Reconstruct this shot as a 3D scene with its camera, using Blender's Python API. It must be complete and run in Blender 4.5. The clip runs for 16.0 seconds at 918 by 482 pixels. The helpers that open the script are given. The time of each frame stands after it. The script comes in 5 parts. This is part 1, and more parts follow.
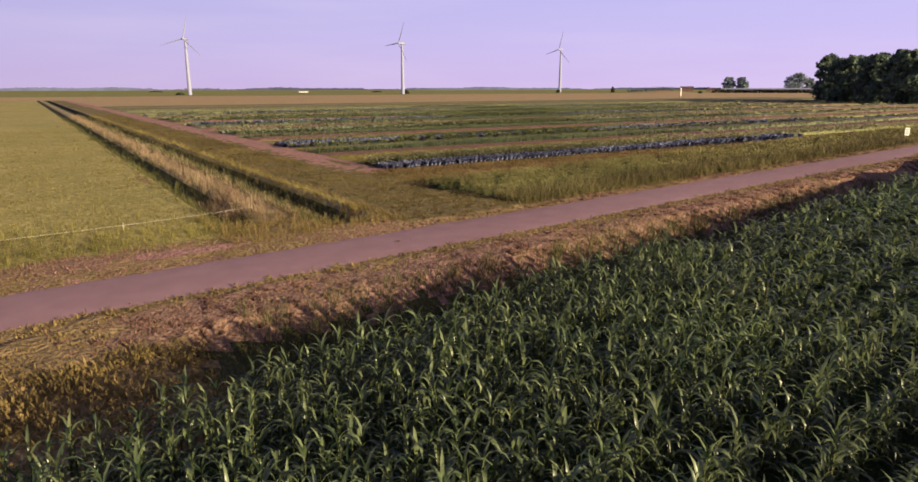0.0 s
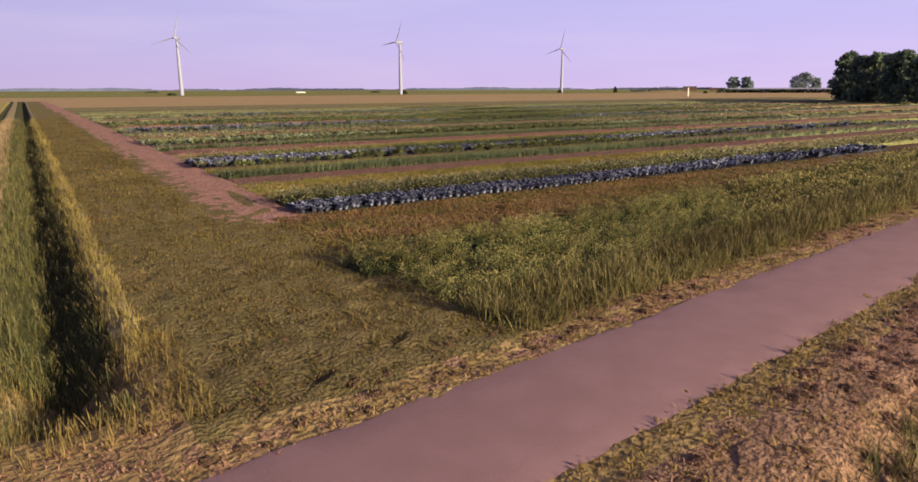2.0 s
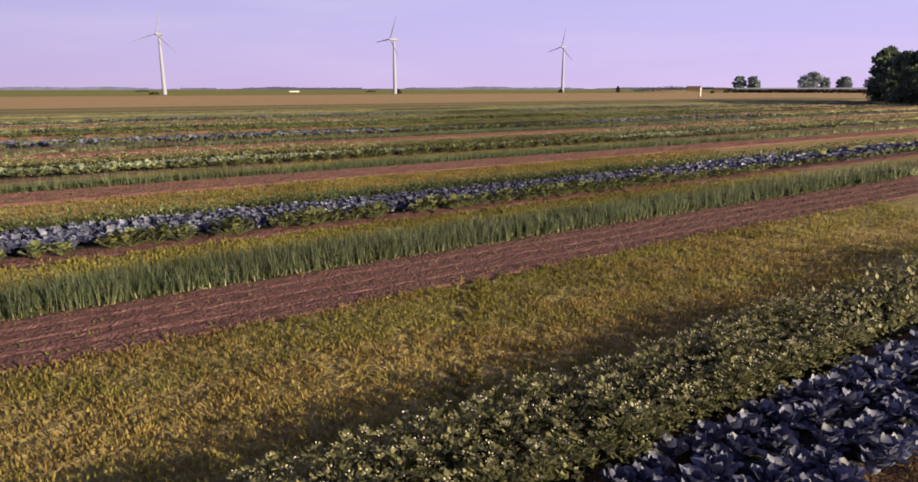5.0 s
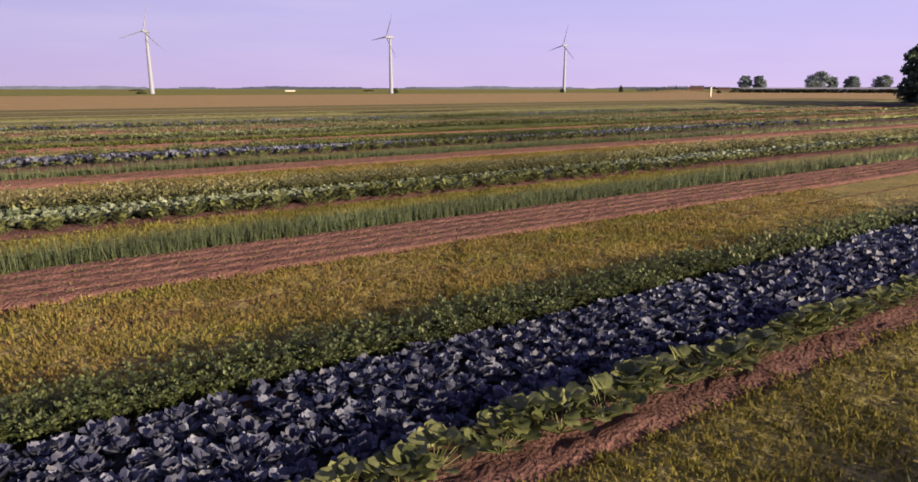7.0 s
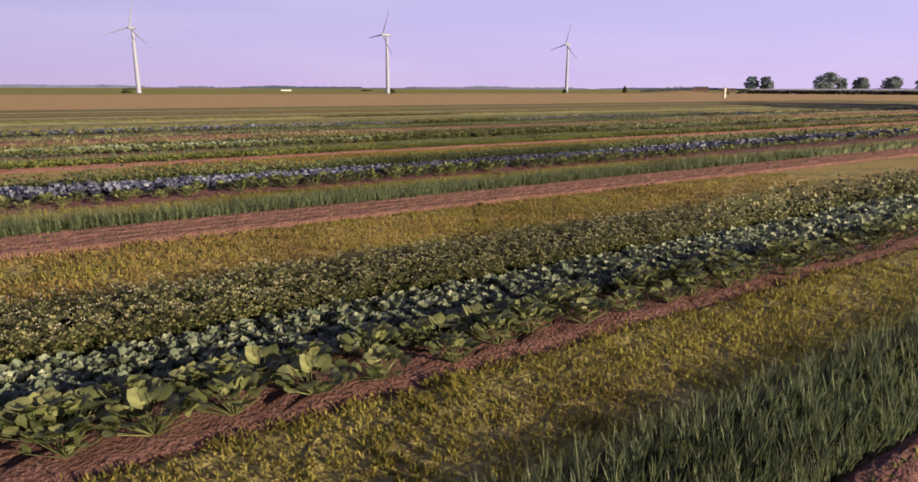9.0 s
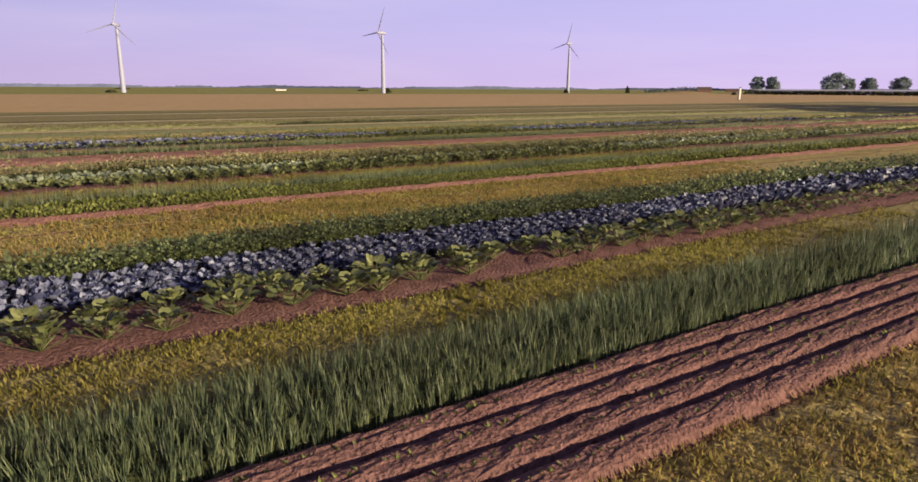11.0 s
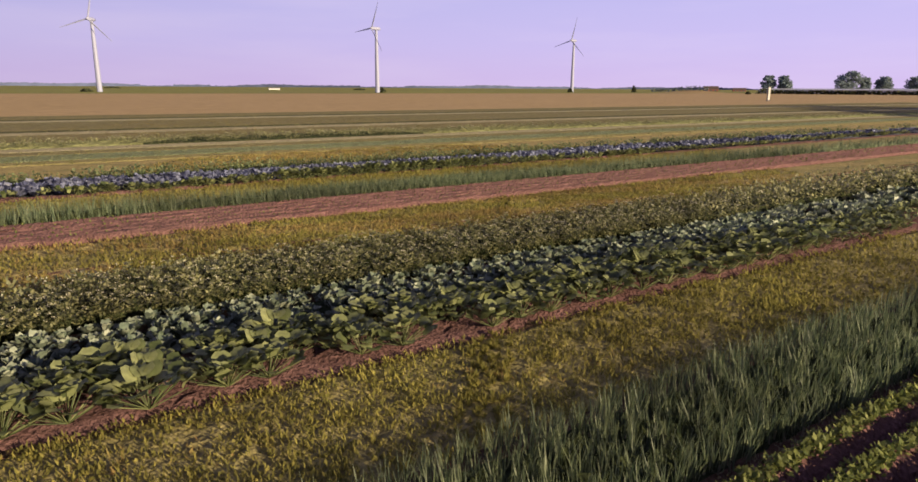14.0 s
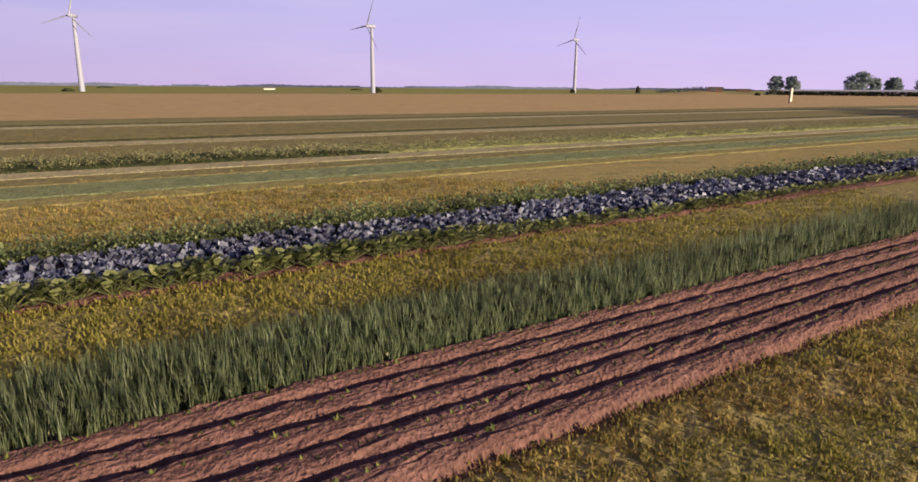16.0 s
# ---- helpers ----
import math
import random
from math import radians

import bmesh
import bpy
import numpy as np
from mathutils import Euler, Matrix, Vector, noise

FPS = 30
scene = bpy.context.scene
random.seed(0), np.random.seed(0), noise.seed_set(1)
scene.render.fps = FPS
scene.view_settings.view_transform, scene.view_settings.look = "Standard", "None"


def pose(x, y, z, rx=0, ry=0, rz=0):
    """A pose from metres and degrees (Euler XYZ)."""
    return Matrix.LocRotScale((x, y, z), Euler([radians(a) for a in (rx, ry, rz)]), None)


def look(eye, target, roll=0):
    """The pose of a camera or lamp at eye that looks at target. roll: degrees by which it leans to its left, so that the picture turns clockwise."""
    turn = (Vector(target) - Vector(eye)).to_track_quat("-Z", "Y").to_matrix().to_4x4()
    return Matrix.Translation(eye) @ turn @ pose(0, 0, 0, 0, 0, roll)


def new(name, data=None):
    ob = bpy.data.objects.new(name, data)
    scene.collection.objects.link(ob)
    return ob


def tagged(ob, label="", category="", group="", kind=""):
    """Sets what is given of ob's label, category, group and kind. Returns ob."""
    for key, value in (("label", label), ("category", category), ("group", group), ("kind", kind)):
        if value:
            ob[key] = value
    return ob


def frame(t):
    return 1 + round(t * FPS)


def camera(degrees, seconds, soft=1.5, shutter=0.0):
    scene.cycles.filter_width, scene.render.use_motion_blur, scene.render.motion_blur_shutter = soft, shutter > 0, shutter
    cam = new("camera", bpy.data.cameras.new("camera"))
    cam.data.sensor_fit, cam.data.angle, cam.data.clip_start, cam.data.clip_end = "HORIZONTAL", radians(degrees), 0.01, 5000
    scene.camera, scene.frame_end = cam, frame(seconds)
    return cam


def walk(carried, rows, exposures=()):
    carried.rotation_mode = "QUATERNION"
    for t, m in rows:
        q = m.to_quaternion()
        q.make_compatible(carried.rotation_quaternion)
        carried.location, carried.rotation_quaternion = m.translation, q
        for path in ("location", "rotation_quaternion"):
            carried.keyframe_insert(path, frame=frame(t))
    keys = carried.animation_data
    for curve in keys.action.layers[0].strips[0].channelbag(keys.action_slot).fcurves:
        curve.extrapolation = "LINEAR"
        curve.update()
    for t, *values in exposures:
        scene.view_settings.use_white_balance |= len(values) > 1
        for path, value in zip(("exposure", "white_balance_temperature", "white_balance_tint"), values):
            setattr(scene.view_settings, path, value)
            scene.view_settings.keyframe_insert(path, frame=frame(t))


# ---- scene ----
cam = camera(70.65, 16.0, soft=1.6)

# The flight: seconds, place, bearing from the y axis, downward tilt, roll
PATH = [
    (0.0, -0.00, -0.00, 4.64, 33.48, 13.22, -0.09),
    (0.5, 2.10, 2.57, 4.61, 33.46, 13.22, -0.10),
    (1.0, 4.38, 5.36, 4.59, 33.43, 13.21, -0.12),
    (1.5, 6.89, 8.39, 4.55, 33.41, 13.21, -0.13),
    (2.0, 9.42, 11.50, 4.49, 33.39, 13.20, -0.15),
    (2.5, 12.09, 14.71, 4.45, 33.40, 13.20, -0.11),
    (3.0, 14.73, 17.91, 4.40, 33.41, 13.20, -0.08),
    (3.5, 17.58, 21.32, 4.36, 33.42, 13.20, -0.04),
    (4.0, 20.25, 24.58, 4.32, 33.43, 13.20, -0.01),
    (4.5, 23.03, 28.00, 4.33, 33.43, 13.22, -0.03),
    (5.0, 25.62, 31.25, 4.32, 33.42, 13.24, -0.05),
    (7.5, 40.41, 48.87, 4.44, 33.32, 13.31, 0.04),
    (8.0, 43.39, 52.76, 4.39, 33.30, 13.32, 0.09),
    (8.5, 46.45, 56.73, 4.34, 33.31, 13.30, 0.15),
    (9.0, 49.36, 60.55, 4.28, 33.32, 13.28, 0.21),
    (11.5, 63.72, 79.31, 4.37, 33.36, 13.31, 0.33),
    (12.0, 66.61, 83.13, 4.36, 33.36, 13.33, 0.33),
    (12.5, 69.65, 87.12, 4.35, 33.34, 13.34, 0.33),
    (13.0, 72.53, 90.95, 4.32, 33.31, 13.35, 0.34),
    (13.5, 75.50, 94.84, 4.31, 33.29, 13.35, 0.34),
    (14.0, 78.30, 98.57, 4.27, 33.26, 13.36, 0.34),
    (14.5, 81.19, 102.38, 4.25, 33.26, 13.36, 0.37),
    (15.0, 83.94, 106.00, 4.22, 33.25, 13.35, 0.40),
    (15.5, 86.82, 109.82, 4.22, 33.25, 13.34, 0.42),
    (16.0, 89.59, 113.50, 4.21, 33.24, 13.33, 0.45),
]
walk(cam, [(t, pose(x, y, z, 90 - tilt, 0, -yaw) @ pose(0, 0, 0, 0, 0, roll)) for t, x, y, z, yaw, tilt, roll in PATH], [(0.0, 0.80), (16.0, 0.80)])

# ---- light ----
SUN_TO = Vector((0.36, -0.93, 0.0)).normalized()
SUN_UP = radians(13.8)
sun_dir = Vector((SUN_TO.x * math.cos(SUN_UP), SUN_TO.y * math.cos(SUN_UP), math.sin(SUN_UP)))
sun_data = bpy.data.lights.new("sun", "SUN")
sun_data.energy, sun_data.angle, sun_data.color = 5.0, radians(1.0), (1.0, 0.795, 0.49)
sun = new("sun", sun_data)
sun.matrix_world = look(sun_dir * 50, (0, 0, 0))

world = bpy.data.worlds.new("evening_sky")
scene.world = world
world.use_nodes = True
wn, wl = world.node_tree.nodes, world.node_tree.links
wn.clear()
w_out, w_bg, w_sky = wn.new("ShaderNodeOutputWorld"), wn.new("ShaderNodeBackground"), wn.new("ShaderNodeTexSky")
w_sky.sky_type, w_sky.sun_disc = "NISHITA", False
w_sky.sun_elevation, w_sky.sun_rotation = SUN_UP, math.atan2(SUN_TO.x, SUN_TO.y)
w_sky.dust_density, w_sky.altitude = 2.0, 0.0
w_geo, w_sep, w_ramp = wn.new("ShaderNodeTexCoord"), wn.new("ShaderNodeSeparateXYZ"), wn.new("ShaderNodeValToRGB")
wl.new(w_geo.outputs["Generated"], w_sep.inputs[0])
wl.new(w_sep.outputs["Z"], w_ramp.inputs[0])
e = w_ramp.color_ramp.elements
e[0].position, e[0].color = 0.0, (0.40, 0.31, 0.51, 1)
e[1].position, e[1].color = 1.0, (0.016, 0.024, 0.07, 1)
for at, tone in ((0.06, (0.355, 0.30, 0.525)), (0.13, (0.315, 0.285, 0.51)), (0.27, (0.06, 0.063, 0.15))):
    k = e.new(at)
    k.color = (*tone, 1)
# thin veils of high cloud
w_map, w_noise, w_cl = wn.new("ShaderNodeMapping"), wn.new("ShaderNodeTexNoise"), wn.new("ShaderNodeValToRGB")
w_map.inputs["Scale"].default_value = (1.2, 1.2, 9.0)
w_noise.inputs["Scale"].default_value, w_noise.inputs["Detail"].default_value = 2.2, 5.0
w_cl.color_ramp.elements[0].position, w_cl.color_ramp.elements[1].position = 0.42, 0.72
wl.new(w_geo.outputs["Generated"], w_map.inputs[0])
wl.new(w_map.outputs[0], w_noise.inputs[0])
wl.new(w_noise.outputs[0], w_cl.inputs[0])
w_veil = wn.new("ShaderNodeMix")
w_veil.data_type = "RGBA"
w_amt = wn.new("ShaderNodeMath")
w_amt.operation, w_amt.inputs[1].default_value = "MULTIPLY", 0.5
wl.new(w_cl.outputs[0], w_amt.inputs[0])
wl.new(w_amt.outputs[0], w_veil.inputs[0])
wl.new(w_ramp.outputs[0], w_veil.inputs["A"])
w_veil.inputs["B"].default_value = (0.435, 0.365, 0.535, 1)
w_sc = wn.new("ShaderNodeVectorMath")
w_sc.operation, w_sc.inputs[3].default_value = "SCALE", 0.05
wl.new(w_sky.outputs[0], w_sc.inputs[0])
w_mix = wn.new("ShaderNodeMix")
w_mix.data_type = "RGBA"
w_mix.inputs[0].default_value = 0.85
wl.new(w_sc.outputs[0], w_mix.inputs["A"])
wl.new(w_veil.outputs["Result"], w_mix.inputs["B"])
w_side = wn.new("ShaderNodeMapRange")
w_side.inputs["From Min"].default_value, w_side.inputs["From Max"].default_value = -0.2, 1.0
w_side.inputs["To Min"].default_value, w_side.inputs["To Max"].default_value = 0.92, 1.16
wl.new(w_sep.outputs["X"], w_side.inputs["Value"])
w_gain = wn.new("ShaderNodeVectorMath")
w_gain.operation = "SCALE"
wl.new(w_mix.outputs["Result"], w_gain.inputs[0])
wl.new(w_side.outputs[0], w_gain.inputs[3])
wl.new(w_gain.outputs[0], w_bg.inputs[0])
w_bg.inputs[1].default_value = 1.0
wl.new(w_bg.outputs[0], w_out.inputs[0])


# ---- materials ----
def nodes_of(name):
    m = bpy.data.materials.new(name)
    m.use_nodes = True
    return m, m.node_tree.nodes, m.node_tree.links, m.node_tree.nodes["Principled BSDF"]


def mixed(n, l, fac, a, b, mode="MIX"):
    x = n.new("ShaderNodeMix")
    x.data_type, x.blend_type = "RGBA", mode
    for sock, v in ((x.inputs[0], fac), (x.inputs["A"], a), (x.inputs["B"], b)):
        if isinstance(v, (int, float)):
            sock.default_value = v
        elif isinstance(v, tuple):
            sock.default_value = (*v, 1)
        else:
            l.new(v, sock)
    return x.outputs["Result"]


def noise_of(n, l, scale, detail=4.0, stretch=(1, 1, 1), low=0.35, high=0.65):
    c, mp, t, r = n.new("ShaderNodeTexCoord"), n.new("ShaderNodeMapping"), n.new("ShaderNodeTexNoise"), n.new("ShaderNodeMapRange")
    mp.inputs["Scale"].default_value = stretch
    t.inputs["Scale"].default_value, t.inputs["Detail"].default_value = scale, detail
    r.inputs["From Min"].default_value, r.inputs["From Max"].default_value = low, high
    l.new(c.outputs["Object"], mp.inputs[0])
    l.new(mp.outputs[0], t.inputs[0])
    l.new(t.outputs[0], r.inputs[0])
    return r.outputs[0]


def leaf_mat(name, c1, c2, rough=0.5, through_light=0.25, spec=0.4, patch=0.35, per_object=False, blotch=None, skew=1.0, herbs=None):
    """Leaves: colour varies from leaf to leaf and in wide patches; some light passes through."""
    m, n, l, b = nodes_of(name)
    if per_object:
        rnd = n.new("ShaderNodeObjectInfo").outputs["Random"]
        geo = n.new("ShaderNodeNewGeometry").outputs["Random Per Island"]
        add = n.new("ShaderNodeMath")
        add.operation = "MULTIPLY_ADD"
        l.new(rnd, add.inputs[0])
        add.inputs[1].default_value = 0.4
        half = n.new("ShaderNodeMath")
        half.operation, half.inputs[1].default_value = "MULTIPLY", 0.6
        l.new(geo, half.inputs[0])
        l.new(half.outputs[0], add.inputs[2])
        rnd = add.outputs[0]
    else:
        rnd = n.new("ShaderNodeNewGeometry").outputs["Random Per Island"]
    if skew != 1.0:
        pw = n.new("ShaderNodeMath")
        pw.operation, pw.inputs[1].default_value = "POWER", skew
        l.new(rnd, pw.inputs[0])
        rnd = pw.outputs[0]
    col = mixed(n, l, rnd, c1, c2)
    if herbs:
        rp = n.new("ShaderNodeValToRGB")
        el = rp.color_ramp.elements
        el[0].color, el[1].color = (*herbs[0], 1), (*herbs[-1], 1)
        for i, tone in enumerate(herbs[1:-1]):
            el.new((i + 1) / (len(herbs) - 1)).color = (*tone, 1)
        l.new(rnd, rp.inputs[0])
        col = rp.outputs[0]
    if blotch:
        for tone, scale in blotch:
            col = mixed(n, l, noise_of(n, l, scale, 4.0, (1, 1, 0.2), 0.46, 0.66), col, mixed(n, l, 0.5, col, tone))
    wide = noise_of(n, l, 0.25, 3.0)
    dim = tuple(v * (1 - patch) for v in (1.0, 0.95, 0.9))
    col = mixed(n, l, 1.0, col, mixed(n, l, wide, dim, (1.1, 1.08, 1.0)), "MULTIPLY")
    fine = noise_of(n, l, 14.0, 3.0)
    col = mixed(n, l, 1.0, col, mixed(n, l, fine, (0.8, 0.8, 0.8), (1.12, 1.12, 1.1)), "MULTIPLY")
    l.new(col, b.inputs["Base Color"])
    b.inputs["Roughness"].default_value, b.inputs["Specular IOR Level"].default_value = rough, spec
    if through_light > 0:
        tr, mx = n.new("ShaderNodeBsdfTranslucent"), n.new("ShaderNodeMixShader")
        l.new(col, tr.inputs[0])
        mx.inputs[0].default_value = through_light
        l.new(b.outputs[0], mx.inputs[1])
        l.new(tr.outputs[0], mx.inputs[2])
        l.new(mx.outputs[0], n["Material Output"].inputs[0])
    return m


def earth_mat(name, c1, c2, c3, scale=2.0, bump=0.5, rough=0.95, stretch=(1, 1, 1), wide_scale=0.12):
    """Soil, turf and stubble: two colours in small noise, a third in wide patches, with relief."""
    m, n, l, b = nodes_of(name)
    fine = noise_of(n, l, scale * 6, 8.0, stretch, 0.3, 0.7)
    mid = noise_of(n, l, scale, 5.0, stretch)
    wide = noise_of(n, l, wide_scale, 4.0)
    col = mixed(n, l, mid, c1, c2)
    col = mixed(n, l, wide, col, mixed(n, l, 0.55, col, c3))
    col = mixed(n, l, 1.0, col, mixed(n, l, fine, (0.62, 0.62, 0.62), (1.3, 1.3, 1.3)), "MULTIPLY")
    l.new(col, b.inputs["Base Color"])
    b.inputs["Roughness"].default_value, b.inputs["Specular IOR Level"].default_value = rough, 0.15
    bp = n.new("ShaderNodeBump")
    bp.inputs["Strength"].default_value, bp.inputs["Distance"].default_value = bump, 0.06
    l.new(fine, bp.inputs["Height"])
    l.new(bp.outputs[0], b.inputs["Normal"])
    return m


def plain_mat(name, c, rough=0.6, vary=0.15, scale=3.0, metal=0.0):
    m, n, l, b = nodes_of(name)
    t = noise_of(n, l, scale, 6.0)
    lo, hi = tuple(v * (1 - vary) for v in c), tuple(min(1, v * (1 + vary)) for v in c)
    l.new(mixed(n, l, t, lo, hi), b.inputs["Base Color"])
    b.inputs["Roughness"].default_value, b.inputs["Metallic"].default_value = rough, metal
    return m


M_MAIZE = leaf_mat("maize_leaf", (0.030, 0.062, 0.026), (0.30, 0.38, 0.19), 0.36, 0.4, 0.7, 0.35, False, None, 1.1)
M_STALK = leaf_mat("maize_stalk", (0.06, 0.08, 0.03), (0.12, 0.13, 0.05), 0.6, 0.0, 0.3)
M_CAB_RED = leaf_mat("red_cabbage_leaf", (0.034, 0.040, 0.108), (0.26, 0.295, 0.49), 0.5, 0.06, 0.35, 0.3, False, None, 1.4)
M_CAB_GREEN = leaf_mat("green_cabbage_leaf", (0.105, 0.15, 0.12), (0.38, 0.43, 0.36), 0.5, 0.15, 0.3, 0.3, False, None, 1.1)
M_SQUASH = leaf_mat("courgette_leaf", (0.075, 0.11, 0.045), (0.36, 0.40, 0.20), 0.5, 0.3, 0.4)
M_POTATO = leaf_mat("potato_leaf", (0.10, 0.12, 0.055), (0.46, 0.455, 0.25), 0.5, 0.4, 0.5, 0.35, False, None, 1.15)
M_POTATO_DK = leaf_mat("dark_potato_leaf", (0.065, 0.105, 0.05), (0.29, 0.35, 0.18), 0.5, 0.4, 0.5)
M_FLOWER = leaf_mat("potato_flower", (0.50, 0.48, 0.38), (0.72, 0.70, 0.60), 0.6, 0.2, 0.2, 0.1)
M_LEEK = leaf_mat("leek_leaf", (0.05, 0.088, 0.055), (0.275, 0.33, 0.20), 0.5, 0.4, 0.45, 0.35, False, None, 1.15)
M_STEM = leaf_mat("leek_stem", (0.20, 0.19, 0.13), (0.34, 0.32, 0.24), 0.6, 0.0, 0.3)
M_CARROT = leaf_mat("carrot_leaf", (0.07, 0.10, 0.03), (0.26, 0.285, 0.095), 0.65, 0.35, 0.3)
M_GOLD = leaf_mat("golden_grass", (0.260, 0.220, 0.066), (0.458, 0.401, 0.138), 0.75, 0.45, 0.2, 0.25, False, (((0.156, 0.181, 0.055), 1.1), ((0.250, 0.169, 0.077), 0.7)), 1.0,
                  ((0.187, 0.122, 0.062), (0.354, 0.249, 0.108), (0.468, 0.362, 0.143), (0.499, 0.401, 0.160), (0.354, 0.316, 0.101), (0.198, 0.209, 0.068)))
M_GOLD_GREEN = leaf_mat("yellow_green_grass", (0.176, 0.179, 0.052), (0.418, 0.375, 0.115), 0.75, 0.45, 0.2)
M_STRAW = leaf_mat("mown_straw", (0.258, 0.143, 0.122), (0.585, 0.361, 0.311), 0.85, 0.35, 0.15)
M_HAY = leaf_mat("cut_hay", (0.13, 0.10, 0.05), (0.40, 0.28, 0.16), 0.85, 0.25, 0.15)
M_DRY = leaf_mat("bleached_bank_grass", (0.36, 0.27, 0.17), (0.62, 0.48, 0.33), 0.8, 0.3, 0.15)
M_EDGE = leaf_mat("bright_edge_grass", (0.27, 0.23, 0.07), (0.48, 0.40, 0.14), 0.75, 0.35, 0.2)
M_VERGE = leaf_mat("verge_grass", (0.19, 0.15, 0.058), (0.46, 0.35, 0.15), 0.75, 0.4, 0.2)
M_CLOVER = leaf_mat("russet_clover", (0.085, 0.058, 0.022), (0.42, 0.29, 0.12), 0.8, 0.3, 0.15, 0.3, False, (((0.13, 0.125, 0.04), 0.9),), 1.0,
                   ((0.12, 0.075, 0.048), (0.25, 0.155, 0.09), (0.37, 0.24, 0.13), (0.29, 0.185, 0.10), (0.17, 0.15, 0.062)))
M_MOWN = leaf_mat("mown_grass", (0.087, 0.071, 0.025), (0.269, 0.213, 0.083), 0.8, 0.35, 0.15, 0.35, False, (((0.111, 0.125, 0.041), 0.8), ((0.206, 0.134, 0.075), 0.5)), 1.0,
                  ((0.111, 0.077, 0.043), (0.238, 0.176, 0.083), (0.333, 0.259, 0.116), (0.238, 0.209, 0.075), (0.127, 0.138, 0.050)))
M_REED = leaf_mat("reed_leaf", (0.08, 0.095, 0.035), (0.24, 0.235, 0.10), 0.6, 0.3, 0.3)
M_FRINGE = leaf_mat("fringe_grass", (0.080, 0.084, 0.033), (0.336, 0.294, 0.135), 0.65, 0.4, 0.3, 0.35, False, None, 1.1)
M_PLUME = leaf_mat("reed_plume", (0.18, 0.15, 0.08), (0.36, 0.30, 0.18), 0.8, 0.25, 0.15)
M_WEED = leaf_mat("mustard_leaf", (0.077, 0.100, 0.036), (0.408, 0.398, 0.152), 0.6, 0.35, 0.4)
M_YELLOW = leaf_mat("mustard_flower", (0.30, 0.26, 0.11), (0.46, 0.40, 0.19), 0.7, 0.25, 0.2)
M_MEADOW = leaf_mat("meadow_grass_blade", (0.20, 0.19, 0.06), (0.38, 0.325, 0.12), 0.75, 0.35, 0.2, 0.35)
M_PALE = leaf_mat("pale_oat_grass", (0.23, 0.205, 0.14), (0.40, 0.355, 0.25), 0.8, 0.25, 0.15)
M_PALE_GREEN = leaf_mat("pale_green_oats", (0.16, 0.17, 0.075), (0.36, 0.33, 0.17), 0.8, 0.25, 0.15)
# inner foliage: the shade between plants is put into these dark colours
M_CORE = earth_mat("shaded_crop_foliage", (0.022, 0.032, 0.013), (0.05, 0.062, 0.026), (0.035, 0.04, 0.018), 3.0, 0.8)
M_CORE_RED = earth_mat("shaded_cabbage_foliage", (0.020, 0.024, 0.028), (0.045, 0.048, 0.055), (0.035, 0.04, 0.04), 3.0, 0.8)
M_MAIZE_CORE = earth_mat("maize_gap_shade", (0.022, 0.04, 0.016), (0.055, 0.085, 0.034), (0.035, 0.055, 0.024), 3.0, 1.0)
# the same crops in a painted sunlit tone, for beds far off
M_CANOPY_POTATO = earth_mat("lit_potato_canopy", (0.149, 0.161, 0.071), (0.322, 0.322, 0.155), (0.218, 0.230, 0.101), 2.0, 1.0)
M_CANOPY_CABBAGE = earth_mat("lit_cabbage_canopy", (0.149, 0.184, 0.127), (0.356, 0.391, 0.310), (0.230, 0.265, 0.196), 2.5, 1.0)
M_CANOPY_RED = earth_mat("lit_red_cabbage_canopy", (0.057, 0.069, 0.103), (0.184, 0.196, 0.253), (0.103, 0.127, 0.138), 2.5, 1.0)
M_CANOPY_LEEK = earth_mat("lit_leek_canopy", (0.144, 0.178, 0.098), (0.270, 0.305, 0.172), (0.207, 0.224, 0.115), 2.0, 1.0)
M_SOIL = earth_mat("red_brown_soil", (0.143, 0.073, 0.073), (0.209, 0.111, 0.110), (0.165, 0.094, 0.090), 2.5, 0.8)
M_SOIL_DK = earth_mat("crumbly_field_soil", (0.10, 0.06, 0.045), (0.17, 0.10, 0.072), (0.12, 0.08, 0.05), 2.5, 0.8)
# headland soil made lighter in colour to replace sun that flat ground misses
M_HEADLAND = earth_mat("lightened_flat_soil", (0.36, 0.19, 0.165), (0.48, 0.265, 0.235), (0.38, 0.23, 0.18), 1.6, 1.0)
M_TURF_GOLD = earth_mat("golden_turf", (0.280, 0.219, 0.092), (0.403, 0.319, 0.140), (0.325, 0.274, 0.112), 1.6, 0.7, wide_scale=0.7)
M_TURF_GREEN = earth_mat("green_turf", (0.217, 0.190, 0.078), (0.319, 0.276, 0.120), (0.285, 0.236, 0.105), 1.6, 0.7, wide_scale=0.7)
M_TURF_MOWN = earth_mat("mown_turf", (0.149, 0.117, 0.054), (0.253, 0.195, 0.090), (0.193, 0.167, 0.067), 2.2, 0.9, wide_scale=0.3)
M_TURF_CLOVER = earth_mat("clover_turf", (0.185, 0.116, 0.065), (0.299, 0.194, 0.104), (0.246, 0.163, 0.083), 2.2, 0.9)
